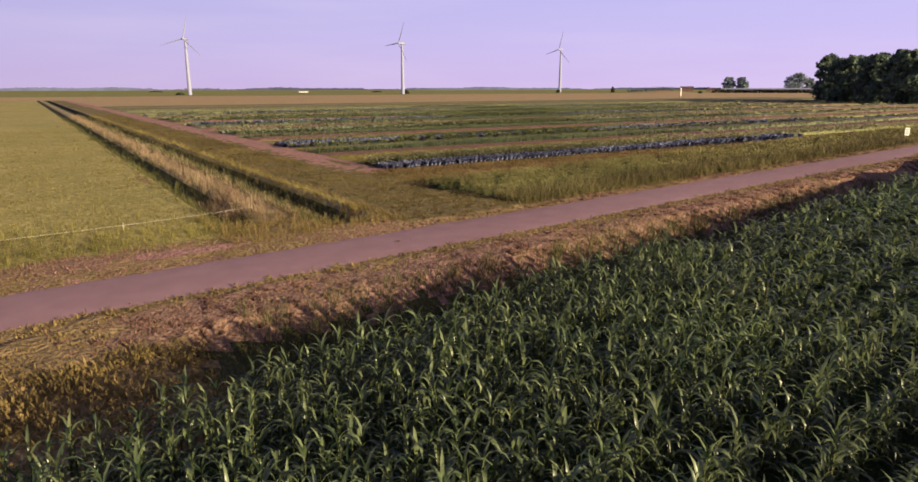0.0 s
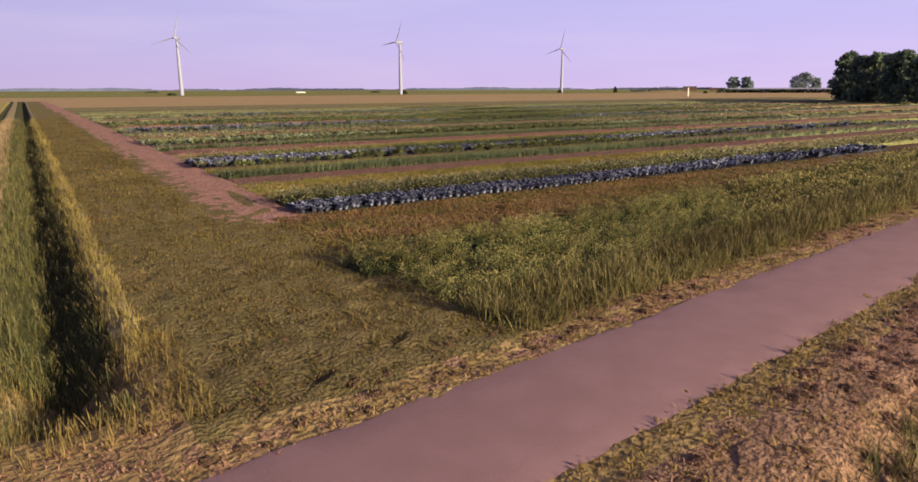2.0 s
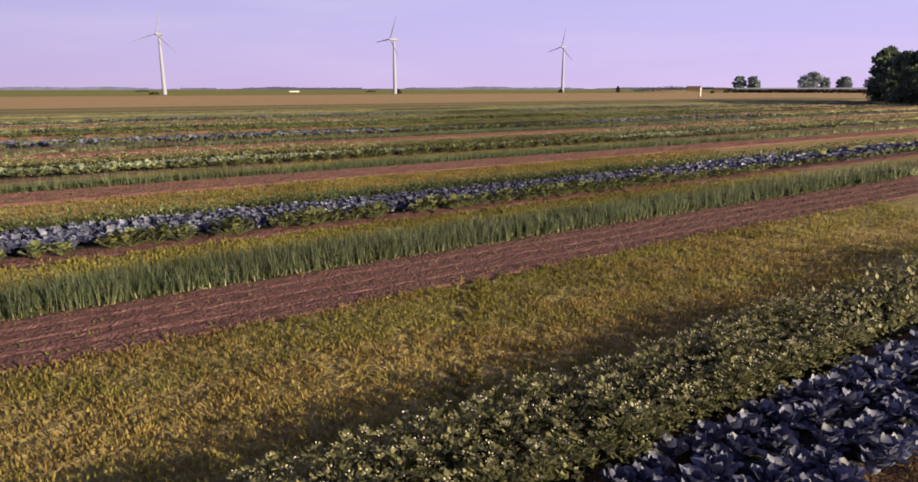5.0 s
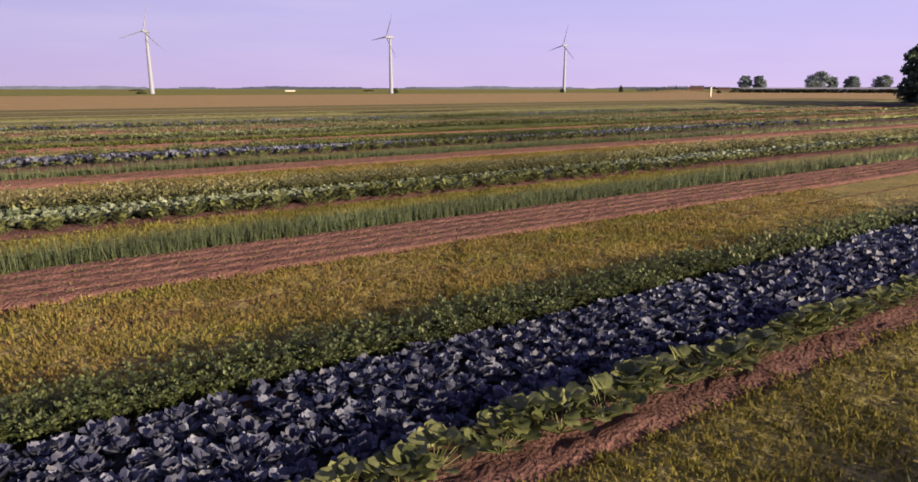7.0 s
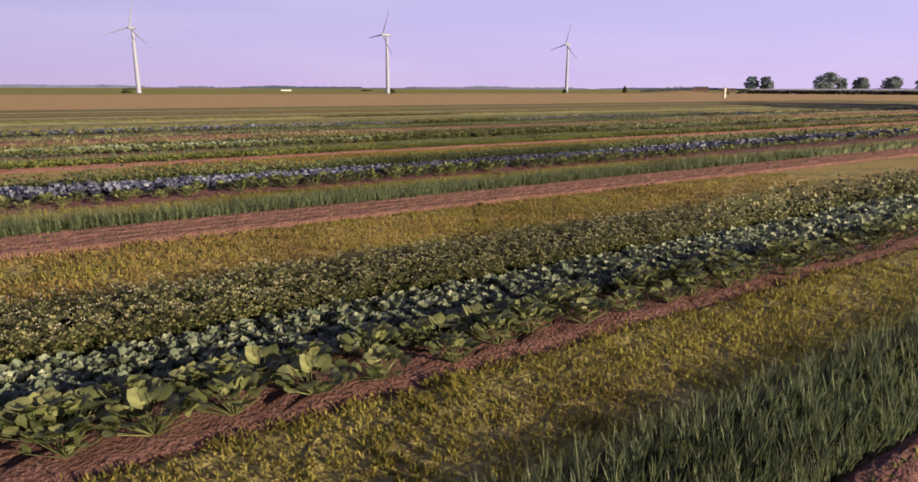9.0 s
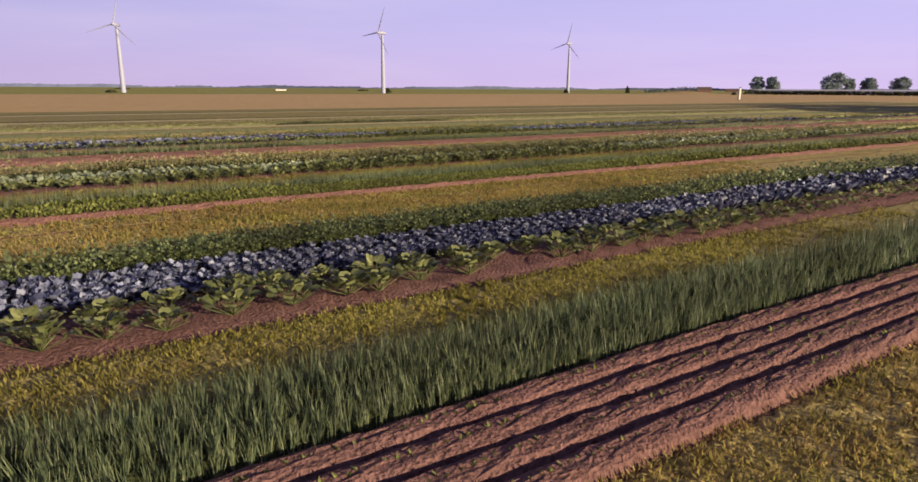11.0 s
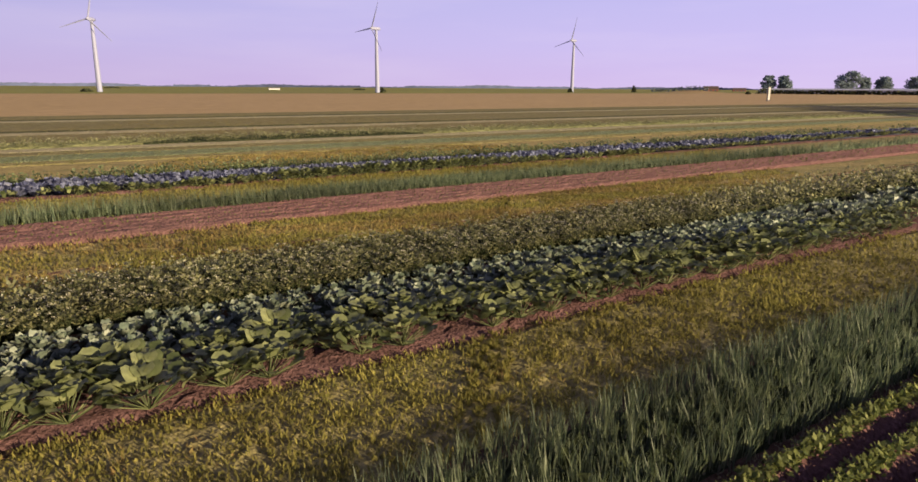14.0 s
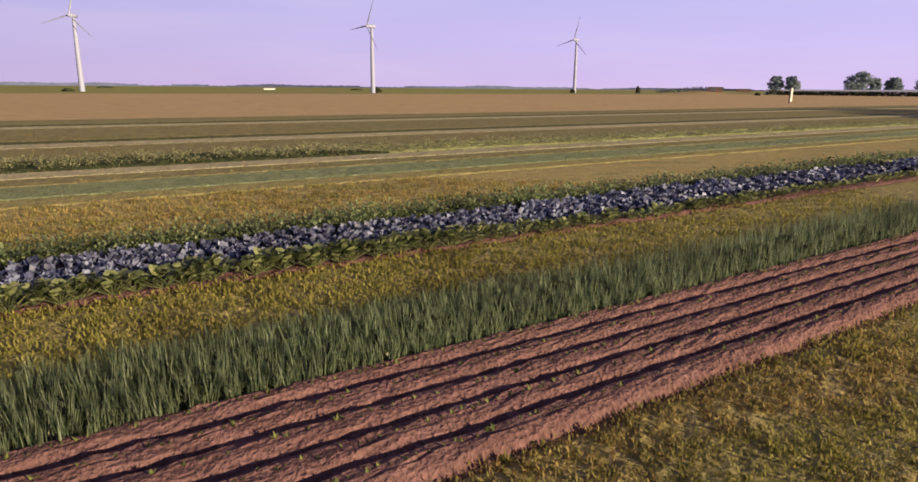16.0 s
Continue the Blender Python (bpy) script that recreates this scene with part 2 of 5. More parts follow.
M_TURF_LEFT = earth_mat("hay_meadow", (0.37, 0.31, 0.105), (0.48, 0.395, 0.15), (0.27, 0.265, 0.085), 0.8, 0.6, wide_scale=0.09)
M_TURF_VERGE = earth_mat("verge_turf", (0.24, 0.175, 0.08), (0.39, 0.28, 0.135), (0.34, 0.23, 0.12), 1.4, 0.9)
M_TURF_STRAW = earth_mat("straw_covered_verge", (0.275, 0.158, 0.128), (0.413, 0.249, 0.196), (0.301, 0.207, 0.102), 1.8, 1.0)
M_BANK_DRY = earth_mat("dry_bank_turf", (0.31, 0.245, 0.13), (0.44, 0.35, 0.20), (0.32, 0.27, 0.13), 0.9, 0.7)
M_BANK = earth_mat("ditch_bank_and_stem_shade", (0.05, 0.056, 0.022), (0.10, 0.10, 0.04), (0.07, 0.07, 0.03), 1.8, 0.9)
M_STUBBLE = earth_mat("stubble_field", (0.38, 0.27, 0.13), (0.47, 0.335, 0.18), (0.41, 0.29, 0.16), 0.35, 0.4, stretch=(0.15, 1, 1), wide_scale=0.012)
M_FARGREEN = earth_mat("distant_green_field", (0.20, 0.215, 0.05), (0.265, 0.255, 0.07), (0.22, 0.20, 0.075), 0.05, 0.2, stretch=(0.2, 1, 1), wide_scale=0.006)
M_OLIVE = earth_mat("olive_crop_ground", (0.160, 0.145, 0.066), (0.237, 0.211, 0.097), (0.209, 0.171, 0.084), 0.9, 0.7)
M_PALE_G = earth_mat("pale_grass_ground", (0.29, 0.26, 0.165), (0.40, 0.36, 0.24), (0.32, 0.285, 0.17), 0.9, 0.7)
def road_mat():
    m, n, l, b = nodes_of("old_asphalt")
    grit, mid, wide = noise_of(n, l, 90.0, 3.0), noise_of(n, l, 1.3, 5.0), noise_of(n, l, 0.2, 3.0, (0.3, 1, 1))
    col = mixed(n, l, wide, (0.315, 0.19, 0.21), (0.365, 0.225, 0.25))
    col = mixed(n, l, 1.0, col, mixed(n, l, mid, (0.93, 0.93, 0.93), (1.05, 1.05, 1.05)), "MULTIPLY")
    col = mixed(n, l, 1.0, col, mixed(n, l, grit, (0.85, 0.85, 0.85), (1.12, 1.12, 1.12)), "MULTIPLY")
    l.new(col, b.inputs["Base Color"])
    b.inputs["Roughness"].default_value, b.inputs["Specular IOR Level"].default_value = 0.9, 0.2
    bp = n.new("ShaderNodeBump")
    bp.inputs["Strength"].default_value, bp.inputs["Distance"].default_value = 0.3, 0.01
    l.new(grit, bp.inputs["Height"])
    l.new(bp.outputs[0], b.inputs["Normal"])
    return m


M_ROAD = road_mat()
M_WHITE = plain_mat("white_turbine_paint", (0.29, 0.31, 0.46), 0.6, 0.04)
M_DARKMETAL = plain_mat("dark_grey_metal", (0.10, 0.10, 0.11), 0.5)
M_WHITEWALL = plain_mat("white_wall", (0.75, 0.72, 0.68), 0.8, 0.06)
M_BRICK = plain_mat("red_brick", (0.24, 0.10, 0.075), 0.9, 0.2)
M_ROOF = plain_mat("dark_roof", (0.09, 0.06, 0.055), 0.85, 0.2)
M_WOOD = plain_mat("grey_fence_wood", (0.20, 0.15, 0.10), 0.85, 0.3, 20.0)
M_ROPE = plain_mat("white_fence_tape", (0.40, 0.37, 0.31), 0.7, 0.05)
M_BARK = plain_mat("bark", (0.07, 0.055, 0.045), 0.95, 0.3, 6.0)
M_TREE = leaf_mat("poplar_leaf", (0.09, 0.14, 0.12), (0.20, 0.27, 0.20), 0.6, 0.4, 0.25)
# bluish pale leaves: the haze of distance is put into the colour
M_TREE_FAR = leaf_mat("hazed_far_tree_leaf", (0.20, 0.27, 0.34), (0.30, 0.38, 0.44), 0.7, 0.45, 0.2)
M_HEDGE = leaf_mat("hedge_leaf", (0.035, 0.045, 0.028), (0.07, 0.08, 0.045), 0.7, 0.1, 0.2)
# distance haze painted in as the woods' blue-grey
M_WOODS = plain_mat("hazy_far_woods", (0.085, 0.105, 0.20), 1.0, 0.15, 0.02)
M_GLASSROOF = plain_mat("pale_greenhouse_roof", (0.48, 0.49, 0.56), 0.35, 0.05)


# ---- mesh tools ----
rng = np.random.default_rng(7)


def mesh_of(name, V, F, mats, MI=None, smooth=False):
    """A mesh from arrays of vertices and of faces with equally many corners."""
    V, F = np.asarray(V, np.float32), np.asarray(F, np.int32)
    me = bpy.data.meshes.new(name)
    me.vertices.add(len(V))
    me.vertices.foreach_set("co", V.ravel())
    k = F.shape[1]
    me.loops.add(F.size)
    me.loops.foreach_set("vertex_index", F.ravel())
    me.polygons.add(len(F))
    me.polygons.foreach_set("loop_start", np.arange(0, F.size, k, dtype=np.int32))
    for m in mats:
        me.materials.append(m)
    if MI is not None:
        me.polygons.foreach_set("material_index", np.asarray(MI, np.int32))
    me.polygons.foreach_set("use_smooth", np.full(len(F), smooth, dtype=bool))
    me.update(calc_edges=True)
    me.validate()
    return me


def joined(parts):
    """Joins (V, F, MI) pieces."""
    Vs, Fs, Ms, o = [], [], [], 0
    for V, F, M in parts:
        Vs.append(V)
        Fs.append(F + o)
        Ms.append(M)
        o += len(V)
    return np.concatenate(Vs), np.concatenate(Fs), np.concatenate(Ms)


def scatter(templates, P, yaw, scale, pick=None, tall=None, lean=0.0):
    """Places templates (V, F, MI) at the points P: many plants as one set of arrays."""
    out = []
    pick = rng.integers(0, len(templates), len(P)) if pick is None else pick
    tall = scale if tall is None else tall
    for i, (V, F, M) in enumerate(templates):
        s = np.nonzero(pick == i)[0]
        if not len(s):
            continue
        c, sn = np.cos(yaw[s])[:, None], np.sin(yaw[s])[:, None]
        X = (V[None, :, 0] * c - V[None, :, 1] * sn) * scale[s][:, None]
        Y = (V[None, :, 0] * sn + V[None, :, 1] * c) * scale[s][:, None]
        Z = V[None, :, 2] * tall[s][:, None]
        if lean:
            lx, ly = rng.normal(0, lean, len(s))[:, None], rng.normal(0, lean, len(s))[:, None]
            X, Y = X + lx * Z, Y + ly * Z
        W = np.stack([X + P[s, 0:1], Y + P[s, 1:2], Z + P[s, 2:3]], -1).reshape(-1, 3)
        G = (F[None] + (np.arange(len(s)) * len(V))[:, None, None]).reshape(-1, F.shape[1])
        out.append((W, G, np.tile(M, len(s))))
    return joined(out)


def blade(az, base, length, width, rise, droop, n=4, mat=0, fold=0.0, twist=0.0, shape=0.6):
    """A leaf as a strip of quads from base, rising and then drooping. fold > 0: a keel along the middle."""
    t = np.linspace(0, 1, n + 1)
    ang = rise - droop * t ** 1.3
    ds = length / n
    r = np.concatenate([[0], np.cumsum(np.cos(ang[:-1]) * ds)])
    z = np.concatenate([[0], np.cumsum(np.sin(ang[:-1]) * ds)])
    w = width * np.clip(np.sin(np.pi * np.clip(t * (1 - shape * 0.45) + 0.22, 0, 1)), 0.04, 1) * np.where(t > 0.99, 0.12, 1)
    ca, sa = math.cos(az), math.sin(az)
    cen = np.stack([base[0] + r * ca, base[1] + r * sa, base[2] + z], 1)
    side = np.stack([-sa * np.cos(twist * t), ca * np.cos(twist * t), np.sin(twist * t)], 1)
    L, R = cen - side * w[:, None] / 2, cen + side * w[:, None] / 2
    if fold:
        L[:, 2] += fold * w
        R[:, 2] += fold * w
        V = np.stack([L, cen, R], 1).reshape(-1, 3)
        F = [(3 * i + j, 3 * i + j + 1, 3 * i + j + 4, 3 * i + j + 3) for i in range(n) for j in (0, 1)]
    else:
        V = np.stack([L, R], 1).reshape(-1, 3)
        F = [(2 * i, 2 * i + 1, 2 * i + 3, 2 * i + 2) for i in range(n)]
    return V, np.array(F), np.full(len(F), mat)


def leaflet(az, base, length, width, rise, roll=0.0, mat=0):
    """A pointed-oval leaflet of one quad."""
    d = np.array((math.cos(az) * math.cos(rise), math.sin(az) * math.cos(rise), math.sin(rise)))
    s = np.array((-math.sin(az), math.cos(az), 0.0))
    s = s * math.cos(roll) + np.cross(d, s) * math.sin(roll)
    b = np.array(base, float)
    m = b + d * length * 0.45
    return np.stack([b, m + s * width / 2, b + d * length, m - s * width / 2]), np.array([(0, 1, 2, 3)]), np.array([mat])


def tube(p, q, r0, r1, k=3, mat=0):
    p, q = np.array(p, float), np.array(q, float)
    a = (q - p) / np.linalg.norm(q - p)
    u = np.cross(a, (0.31, 0.87, 0.37))
    u /= np.linalg.norm(u)
    v = np.cross(a, u)
    th = np.arange(k) * 2 * math.pi / k
    ring = np.cos(th)[:, None] * u + np.sin(th)[:, None] * v
    V = np.concatenate([p + ring * r0, q + ring * r1])
    F = [(i, (i + 1) % k, k + (i + 1) % k, k + i) for i in range(k)]
    return V, np.array(F), np.full(k, mat)


def R(a, b):
    return float(rng.uniform(a, b))


# ---- plants, each a small mesh of leaves ----
def maize_plant(full=True):
    h = R(0.9, 1.35)
    out = [tube((0, 0, 0), (0.02, 0.02, h * 0.8), 0.016, 0.008, 3, 1)]
    plane = R(0, 6.28)
    for i in range(14 if full else 9):
        f = (i + 0.6) / (14.5 if full else 9.5)
        az = plane + (i % 2) * math.pi + R(-1.2, 1.2)
        ln = R(0.30, 0.62) * (1.0 - 0.25 * f)
        out.append(blade(az, (0, 0, h * (0.25 + 0.60 * f)), ln, R(0.032, 0.062) * (1 if full else 1.3), R(0.75, 1.45), R(1.6, 4.2), 5 if full else 3, 0, 0.22 if full else 0, R(-0.5, 0.5)))
    for a in ((0, 2.2) if full else ()):
        out.append(blade(plane + a, (0, 0, h * 0.8), R(0.26, 0.40), 0.040, R(1.25, 1.5), R(0.6, 1.8), 3, 0, 0.2))
    return joined(out)


def paddle(az, base, length, width, rise, curl, cup, mat=0, nl=3):
    """A broad cupped leaf of 2 x nl quads with a wavy margin."""
    t = np.linspace(0, 1, nl + 1)
    ang = rise - curl * t
    ds = length / nl
    r = np.concatenate([[0], np.cumsum(np.cos(ang[:-1]) * ds)])
    z = np.concatenate([[0], np.cumsum(np.sin(ang[:-1]) * ds)])
    w = width * np.array({4: (0.35, 0.85, 1.0, 0.9, 0.42), 3: (0.45, 1.0, 0.98, 0.45), 2: (0.4, 1.0, 0.6), 1: (0.6, 0.8)}[nl])
    ca, sa = math.cos(az), math.sin(az)
    V = []
    for i in range(nl + 1):
        c = np.array([base[0] + r[i] * ca, base[1] + r[i] * sa, base[2] + z[i]])
        s = np.array([-sa, ca, 0]) * w[i] / 2
        V += [c - s + (0, 0, cup * w[i] + R(-0.02, 0.03)), c, c + s + (0, 0, cup * w[i] + R(-0.02, 0.03))]
    F = [(3 * i + j, 3 * i + j + 1, 3 * i + j + 4, 3 * i + j + 3) for i in range(nl) for j in (0, 1)]
    return np.array(V), np.array(F), np.full(len(F), mat)


def cabbage(full=True):
    """Broad waxy leaves with wavy margins, spreading outside and closing round a head."""
    out, n = [], (18 if full else 10)
    for i in range(n):
        az, f = i * 2.4 + R(-0.4, 0.4), i / n
        out.append(paddle(az, (0.04 * math.cos(az), 0.04 * math.sin(az), 0.05 + 0.10 * f), R(0.20, 0.31) * (1 - 0.35 * f), R(0.13, 0.20) * (1 - 0.25 * f) * (1 if full else 1.2), 0.75 + 0.65 * f + R(-0.4, 0.4), R(-0.1, 1.3), R(-0.05, 0.38), 0, 4 if full else 2))
    if full:
        th, hh = np.arange(7) * 2 * math.pi / 7, [(0.05, 0.03), (0.09, 0.09), (0.08, 0.15), (0.03, 0.18)]
        V = np.array([(r * math.cos(a), r * math.sin(a), z) for r, z in hh for a in th])
        F = np.array([(k * 7 + i, k * 7 + (i + 1) % 7, (k + 1) * 7 + (i + 1) % 7, (k + 1) * 7 + i) for k in range(3) for i in range(7)])
        out.append((V, F, np.zeros(len(F), int)))
    return joined(out)


def courgette(full=True):
    """A bush of rounded leaves on stout stalks, the outer ones drooping."""
    out = []
    for i in range(28 if full else 14):
        az, u = i * 2.4 + R(-0.3, 0.3), R(0.05, 1)
        rr = 0.46 * math.sqrt(u)
        tip = np.array((rr * math.cos(az), rr * math.sin(az) * 0.7, 0.42 * (1 - 0.5 * u) * R(0.7, 1.1)))
        if full:
            out.append(tube((0, 0, 0.02), tip, 0.008, 0.006, 3, 0))
        ln = R(0.15, 0.23)
        out.append(paddle(az + R(-0.7, 0.7), tip - (0.06 * math.cos(az), 0.06 * math.sin(az), 0), ln, ln * R(0.95, 1.2) * (1 if full else 1.15), R(0.25, 1.15), R(0.3, 1.3), R(-0.05, 0.22), 0, 3 if full else 1))
    return joined(out)


def potato(full=True, flowers=True):
    """Stems with compound leaves, five leaflets along each drooping stalk, and clusters of flowers on top."""
    out = []
    for i in range(11 if full else 7):
        az, u = i * 2.4 + R(-0.4, 0.4), R(0.02, 1)
        rr = 0.30 * math.sqrt(u)
        c = np.array((rr * math.cos(az), rr * math.sin(az), 0.62 * (1 - 0.32 * u) * R(0.8, 1.06)))
        if full:
            out.append(tube((c[0] * 0.3, c[1] * 0.3, 0.02), c, 0.009, 0.005, 3, 2))
        for k in range(3 if full else 4):
            a, z, dr = az + 2.1 * k + R(-0.6, 0.6), -0.09 * k + R(-0.04, 0.03), R(0.1, 0.8)
            q = c + (0, 0, z)
            if not full:
                out.append(leaflet(a, q + (0.05 * math.cos(a), 0.05 * math.sin(a), 0), R(0.09, 0.15), R(0.065, 0.095), R(0.1, 1.3), R(-0.6, 0.6)))
                continue
            for j, (f, sd) in enumerate(((0.05, 0.9), (0.05, -0.9), (0.10, 0.7), (0.10, -0.7), (0.14, 0.0))):
                b = q + (f * math.cos(a), f * math.sin(a), -f * f * 4 * dr)
                out.append(leaflet(a + sd, b, R(0.065, 0.10), R(0.042, 0.065), R(0.1, 1.15) - dr * f * 3, R(-0.5, 0.5)))
        if flowers and i % 3 == 0:
            for a in (0, 1.3, 2.6, 3.8, 5.0) if full else (0, 3.1):
                o = c + (0.025 * math.cos(a), 0.025 * math.sin(a), 0.05 + R(-0.01, 0.02))
                out.append(leaflet(a, o, 0.028 * (1 if full else 1.4), 0.026 * (1 if full else 1.4), R(0.3, 1.2), 0, 1))
    return joined(out)


def leek(n=12):
    out = [tube((0, 0, 0), (0, 0, 0.15), 0.017, 0.015, 3, 1)] if n > 6 else []
    for i in range(n):
        out.append(blade(R(0, 6.28), (R(-.07, .07), R(-.07, .07), R(0.02, 0.12)), R(0.34, 0.60), R(0.011, 0.017) * (1 if n > 6 else 2.2), R(1.25, 1.57), R(0.0, 0.7), 2 if n > 6 else 1, 0))
    return joined(out)


def tuft(n, h0, h1, w, spread, lean=0.9, mat=0, heads=False):
    """A tuft of narrow upright blades."""
    out = []
    for i in range(n):
        az = R(0, 6.28)
        b = (R(-spread, spread), R(-spread, spread), 0)
        ln = R(h0, h1)
        out.append(blade(az, b, ln, w * R(0.7, 1.3), R(1.55 - lean, 1.5), R(0.1, 0.9), 1 if ln < 0.3 else 2, mat))
        if heads and i % 3 == 0:
            z = b[2] + ln * 0.9
            out.append(blade(R(0, 6.28), (b[0] + 0.2 * ln * math.cos(az), b[1] + 0.2 * ln * math.sin(az), z * 0.85), ln * 0.2, w * 1.6, 1.2, 0.8, 1, 1))
    return joined(out)


def sward(n, ln, w, spread, rise=(0.8, 1.5)):
    """A clump of small leaves at all angles, as in grass grown through with clover and herbs."""
    out = []
    for i in range(n):
        a = R(0, 6.28)
        rr = spread * math.sqrt(R(0, 1))
        out.append(leaflet(R(0, 6.28), (rr * math.cos(a), rr * math.sin(a), R(0.0, 0.04)), ln * R(0.6, 1.3), w * R(0.7, 1.3), R(*rise), R(-0.6, 0.6)))
    return joined(out)


def hay_lump():
    """A small heap of cut grass: a low uneven core with stalks lying over it."""
    r, hh = R(0.10, 0.20), R(0.05, 0.11)
    th = np.arange(6) * math.pi / 3
    V = np.array([(r * k * math.cos(a) * R(0.8, 1.2), r * k * math.sin(a) * R(0.8, 1.2), hh * z) for k, z in ((1.0, -0.3), (0.75, 0.6), (0.12, 1.0)) for a in th])
    F = np.array([(k * 6 + i, k * 6 + (i + 1) % 6, k * 6 + 6 + (i + 1) % 6, k * 6 + 6 + i) for k in range(2) for i in range(6)])
    out = [(V, F, np.ones(len(F), int))]
    for i in range(30):
        a, k = R(0, 6.28), math.sqrt(R(0, 1.2))
        out.append(leaflet(R(0, 6.28), (r * k * math.cos(a), r * k * math.sin(a), hh * (1.05 - 0.7 * k * k)), R(0.06, 0.13), R(0.012, 0.024), R(-0.3, 1.0), R(-0.6, 0.6)))
    return joined(out)


def mustard(full=True):
    out = []
    for i in range(60 if full else 20):
        az, z = R(0, 6.28), (0.12 + 0.64 * R(0, 1) ** 0.8) * (1 if full else 0.78)
        rr = R(0.02, 0.24)
        out.append(leaflet(az, (rr * math.cos(az), rr * math.sin(az), z), R(0.05, 0.09) * (1 if full else 1.7), R(0.026, 0.048) * (1 if full else 1.6), R(0.0, 1.4), R(-0.6, 0.6)))
    for i in range(8 if full else 8):
        az, rr = R(0, 6.28), R(0.02, 0.26)
        out.append(leaflet(R(0, 6.28), (rr * math.cos(az), rr * math.sin(az), R(0.6, 0.9) * (1 if full else 0.78)), R(0.05, 0.09) * (1 if full else 1.6), R(0.025, 0.04) * (1 if full else 1.6), R(0.6, 1.5), 0.0, 1))
    return joined(out)


def seedling():
    return joined([blade(R(0, 6.28), (0, 0, 0.0), R(0.07, 0.12), 0.035, R(0.5, 1.3), 0.8, 2, 0) for _ in range(4)])


def carrot(full=True):
    out = []
    for i in range(22 if full else 11):
        out.append(leaflet(R(0, 6.28), (R(-.1, .1), R(-.1, .1), R(0.02, 0.15)), R(0.065, 0.115) * (1 if full else 1.5), R(0.04, 0.065) * (1 if full else 1.5), R(-0.2, 1.3), R(-0.6, 0.6)))
    return joined(out)


T_MAIZE, T_MAIZE_LO = [maize_plant() for _ in range(6)], [maize_plant(False) for _ in range(4)]
T_CAB, T_CAB_LO = [cabbage() for _ in range(6)], [cabbage(False) for _ in range(4)]
T_SQUASH, T_SQUASH_LO = [courgette() for _ in range(5)], [courgette(False) for _ in range(4)]
T_POT, T_POT_LO = [potato() for _ in range(5)], [potato(False) for _ in range(5)]
T_POTN, T_POTN_LO = [potato(True, False) for _ in range(4)], [potato(False, False) for _ in range(4)]
T_LEEK, T_LEEK_LO = [leek(14) for _ in range(6)], [leek(6) for _ in range(4)]
T_GRASS = [tuft(5, 0.09, 0.20, 0.028, 0.14, 0.6) for _ in range(8)]
T_SHORT = [sward(11, 0.080, 0.026, 0.15, (0.3, 1.35)) for _ in range(10)]
T_VERGE = [joined([sward(3, 0.10, 0.024, 0.16, (0.55, 1.5)), sward(4, 0.065, 0.044, 0.16, (0.2, 1.3))]) for _ in range(10)]
T_SWARD = [joined([sward(6, 0.10, 0.018, 0.16, (0.55, 1.5)), sward(6, 0.065, 0.034, 0.16, (0.2, 1.3))]) for _ in range(10)]
T_CLUMP = [sward(16, 0.12, 0.024, 0.012, (0.3, 1.45)) for _ in range(5)]
T_LUMP = [hay_lump() for _ in range(6)]
T_LITTER = [sward(8, 0.085, 0.024, 0.12, (0.1, 1.3)) for _ in range(8)]
T_TALL = [tuft(6, 0.35, 0.75, 0.022, 0.12, 0.6, 0, True) for _ in range(5)]
T_REED = [tuft(7, 0.6, 1.15, 0.028, 0.14, 0.6, 0, True) for _ in range(5)]
T_WEED, T_WEED_LO = [mustard() for _ in range(5)], [mustard(False) for _ in range(4)]
T_CARROT, T_CARROT_LO = [carrot() for _ in range(5)], [carrot(False) for _ in range(4)]
T_SEED = [seedling() for _ in range(4)]


def near(x, y):
    """How close the flight line comes to a place, in metres: plants thin out and coarsen with it."""
    s = 0.785 * x - 0.62 * y
    d = np.maximum(np.where(s > 0, 2.0 * s, -1.55 * s), 7.0)
    past = 0.62 * x + 0.785 * y - 144.6
    return np.maximum(d, past)


def thinned(P, ref, power=1.3, least=0.0):
    """Keeps fewer points far off. Returns the points, their distance and the factor by which each grows to fill in."""
    d = near(P[:, 0], P[:, 1])
    keep = np.maximum(np.minimum(1.0, (ref / d) ** power), least)
    s = rng.random(len(P)) < keep
    return P[s], d[s], np.minimum(keep[s] ** -0.5, 2.4)


def strewn(x0, x1, y0, y1, per_m2, z=0.0):
    n = int((x1 - x0) * (y1 - y0) * per_m2)
    return np.stack([rng.uniform(x0, x1, n), rng.uniform(y0, y1, n), np.full(n, z)], 1)


def rows_of(x0, x1, ys, step, jx, jy, z=0.0):
    out = []
    for y in ys:
        x = np.arange(x0, x1, step)
        out.append(np.stack([x + rng.normal(0, jx, len(x)), y + rng.normal(0, jy, len(x)), np.full(len(x), z)], 1))
    return np.concatenate(out)


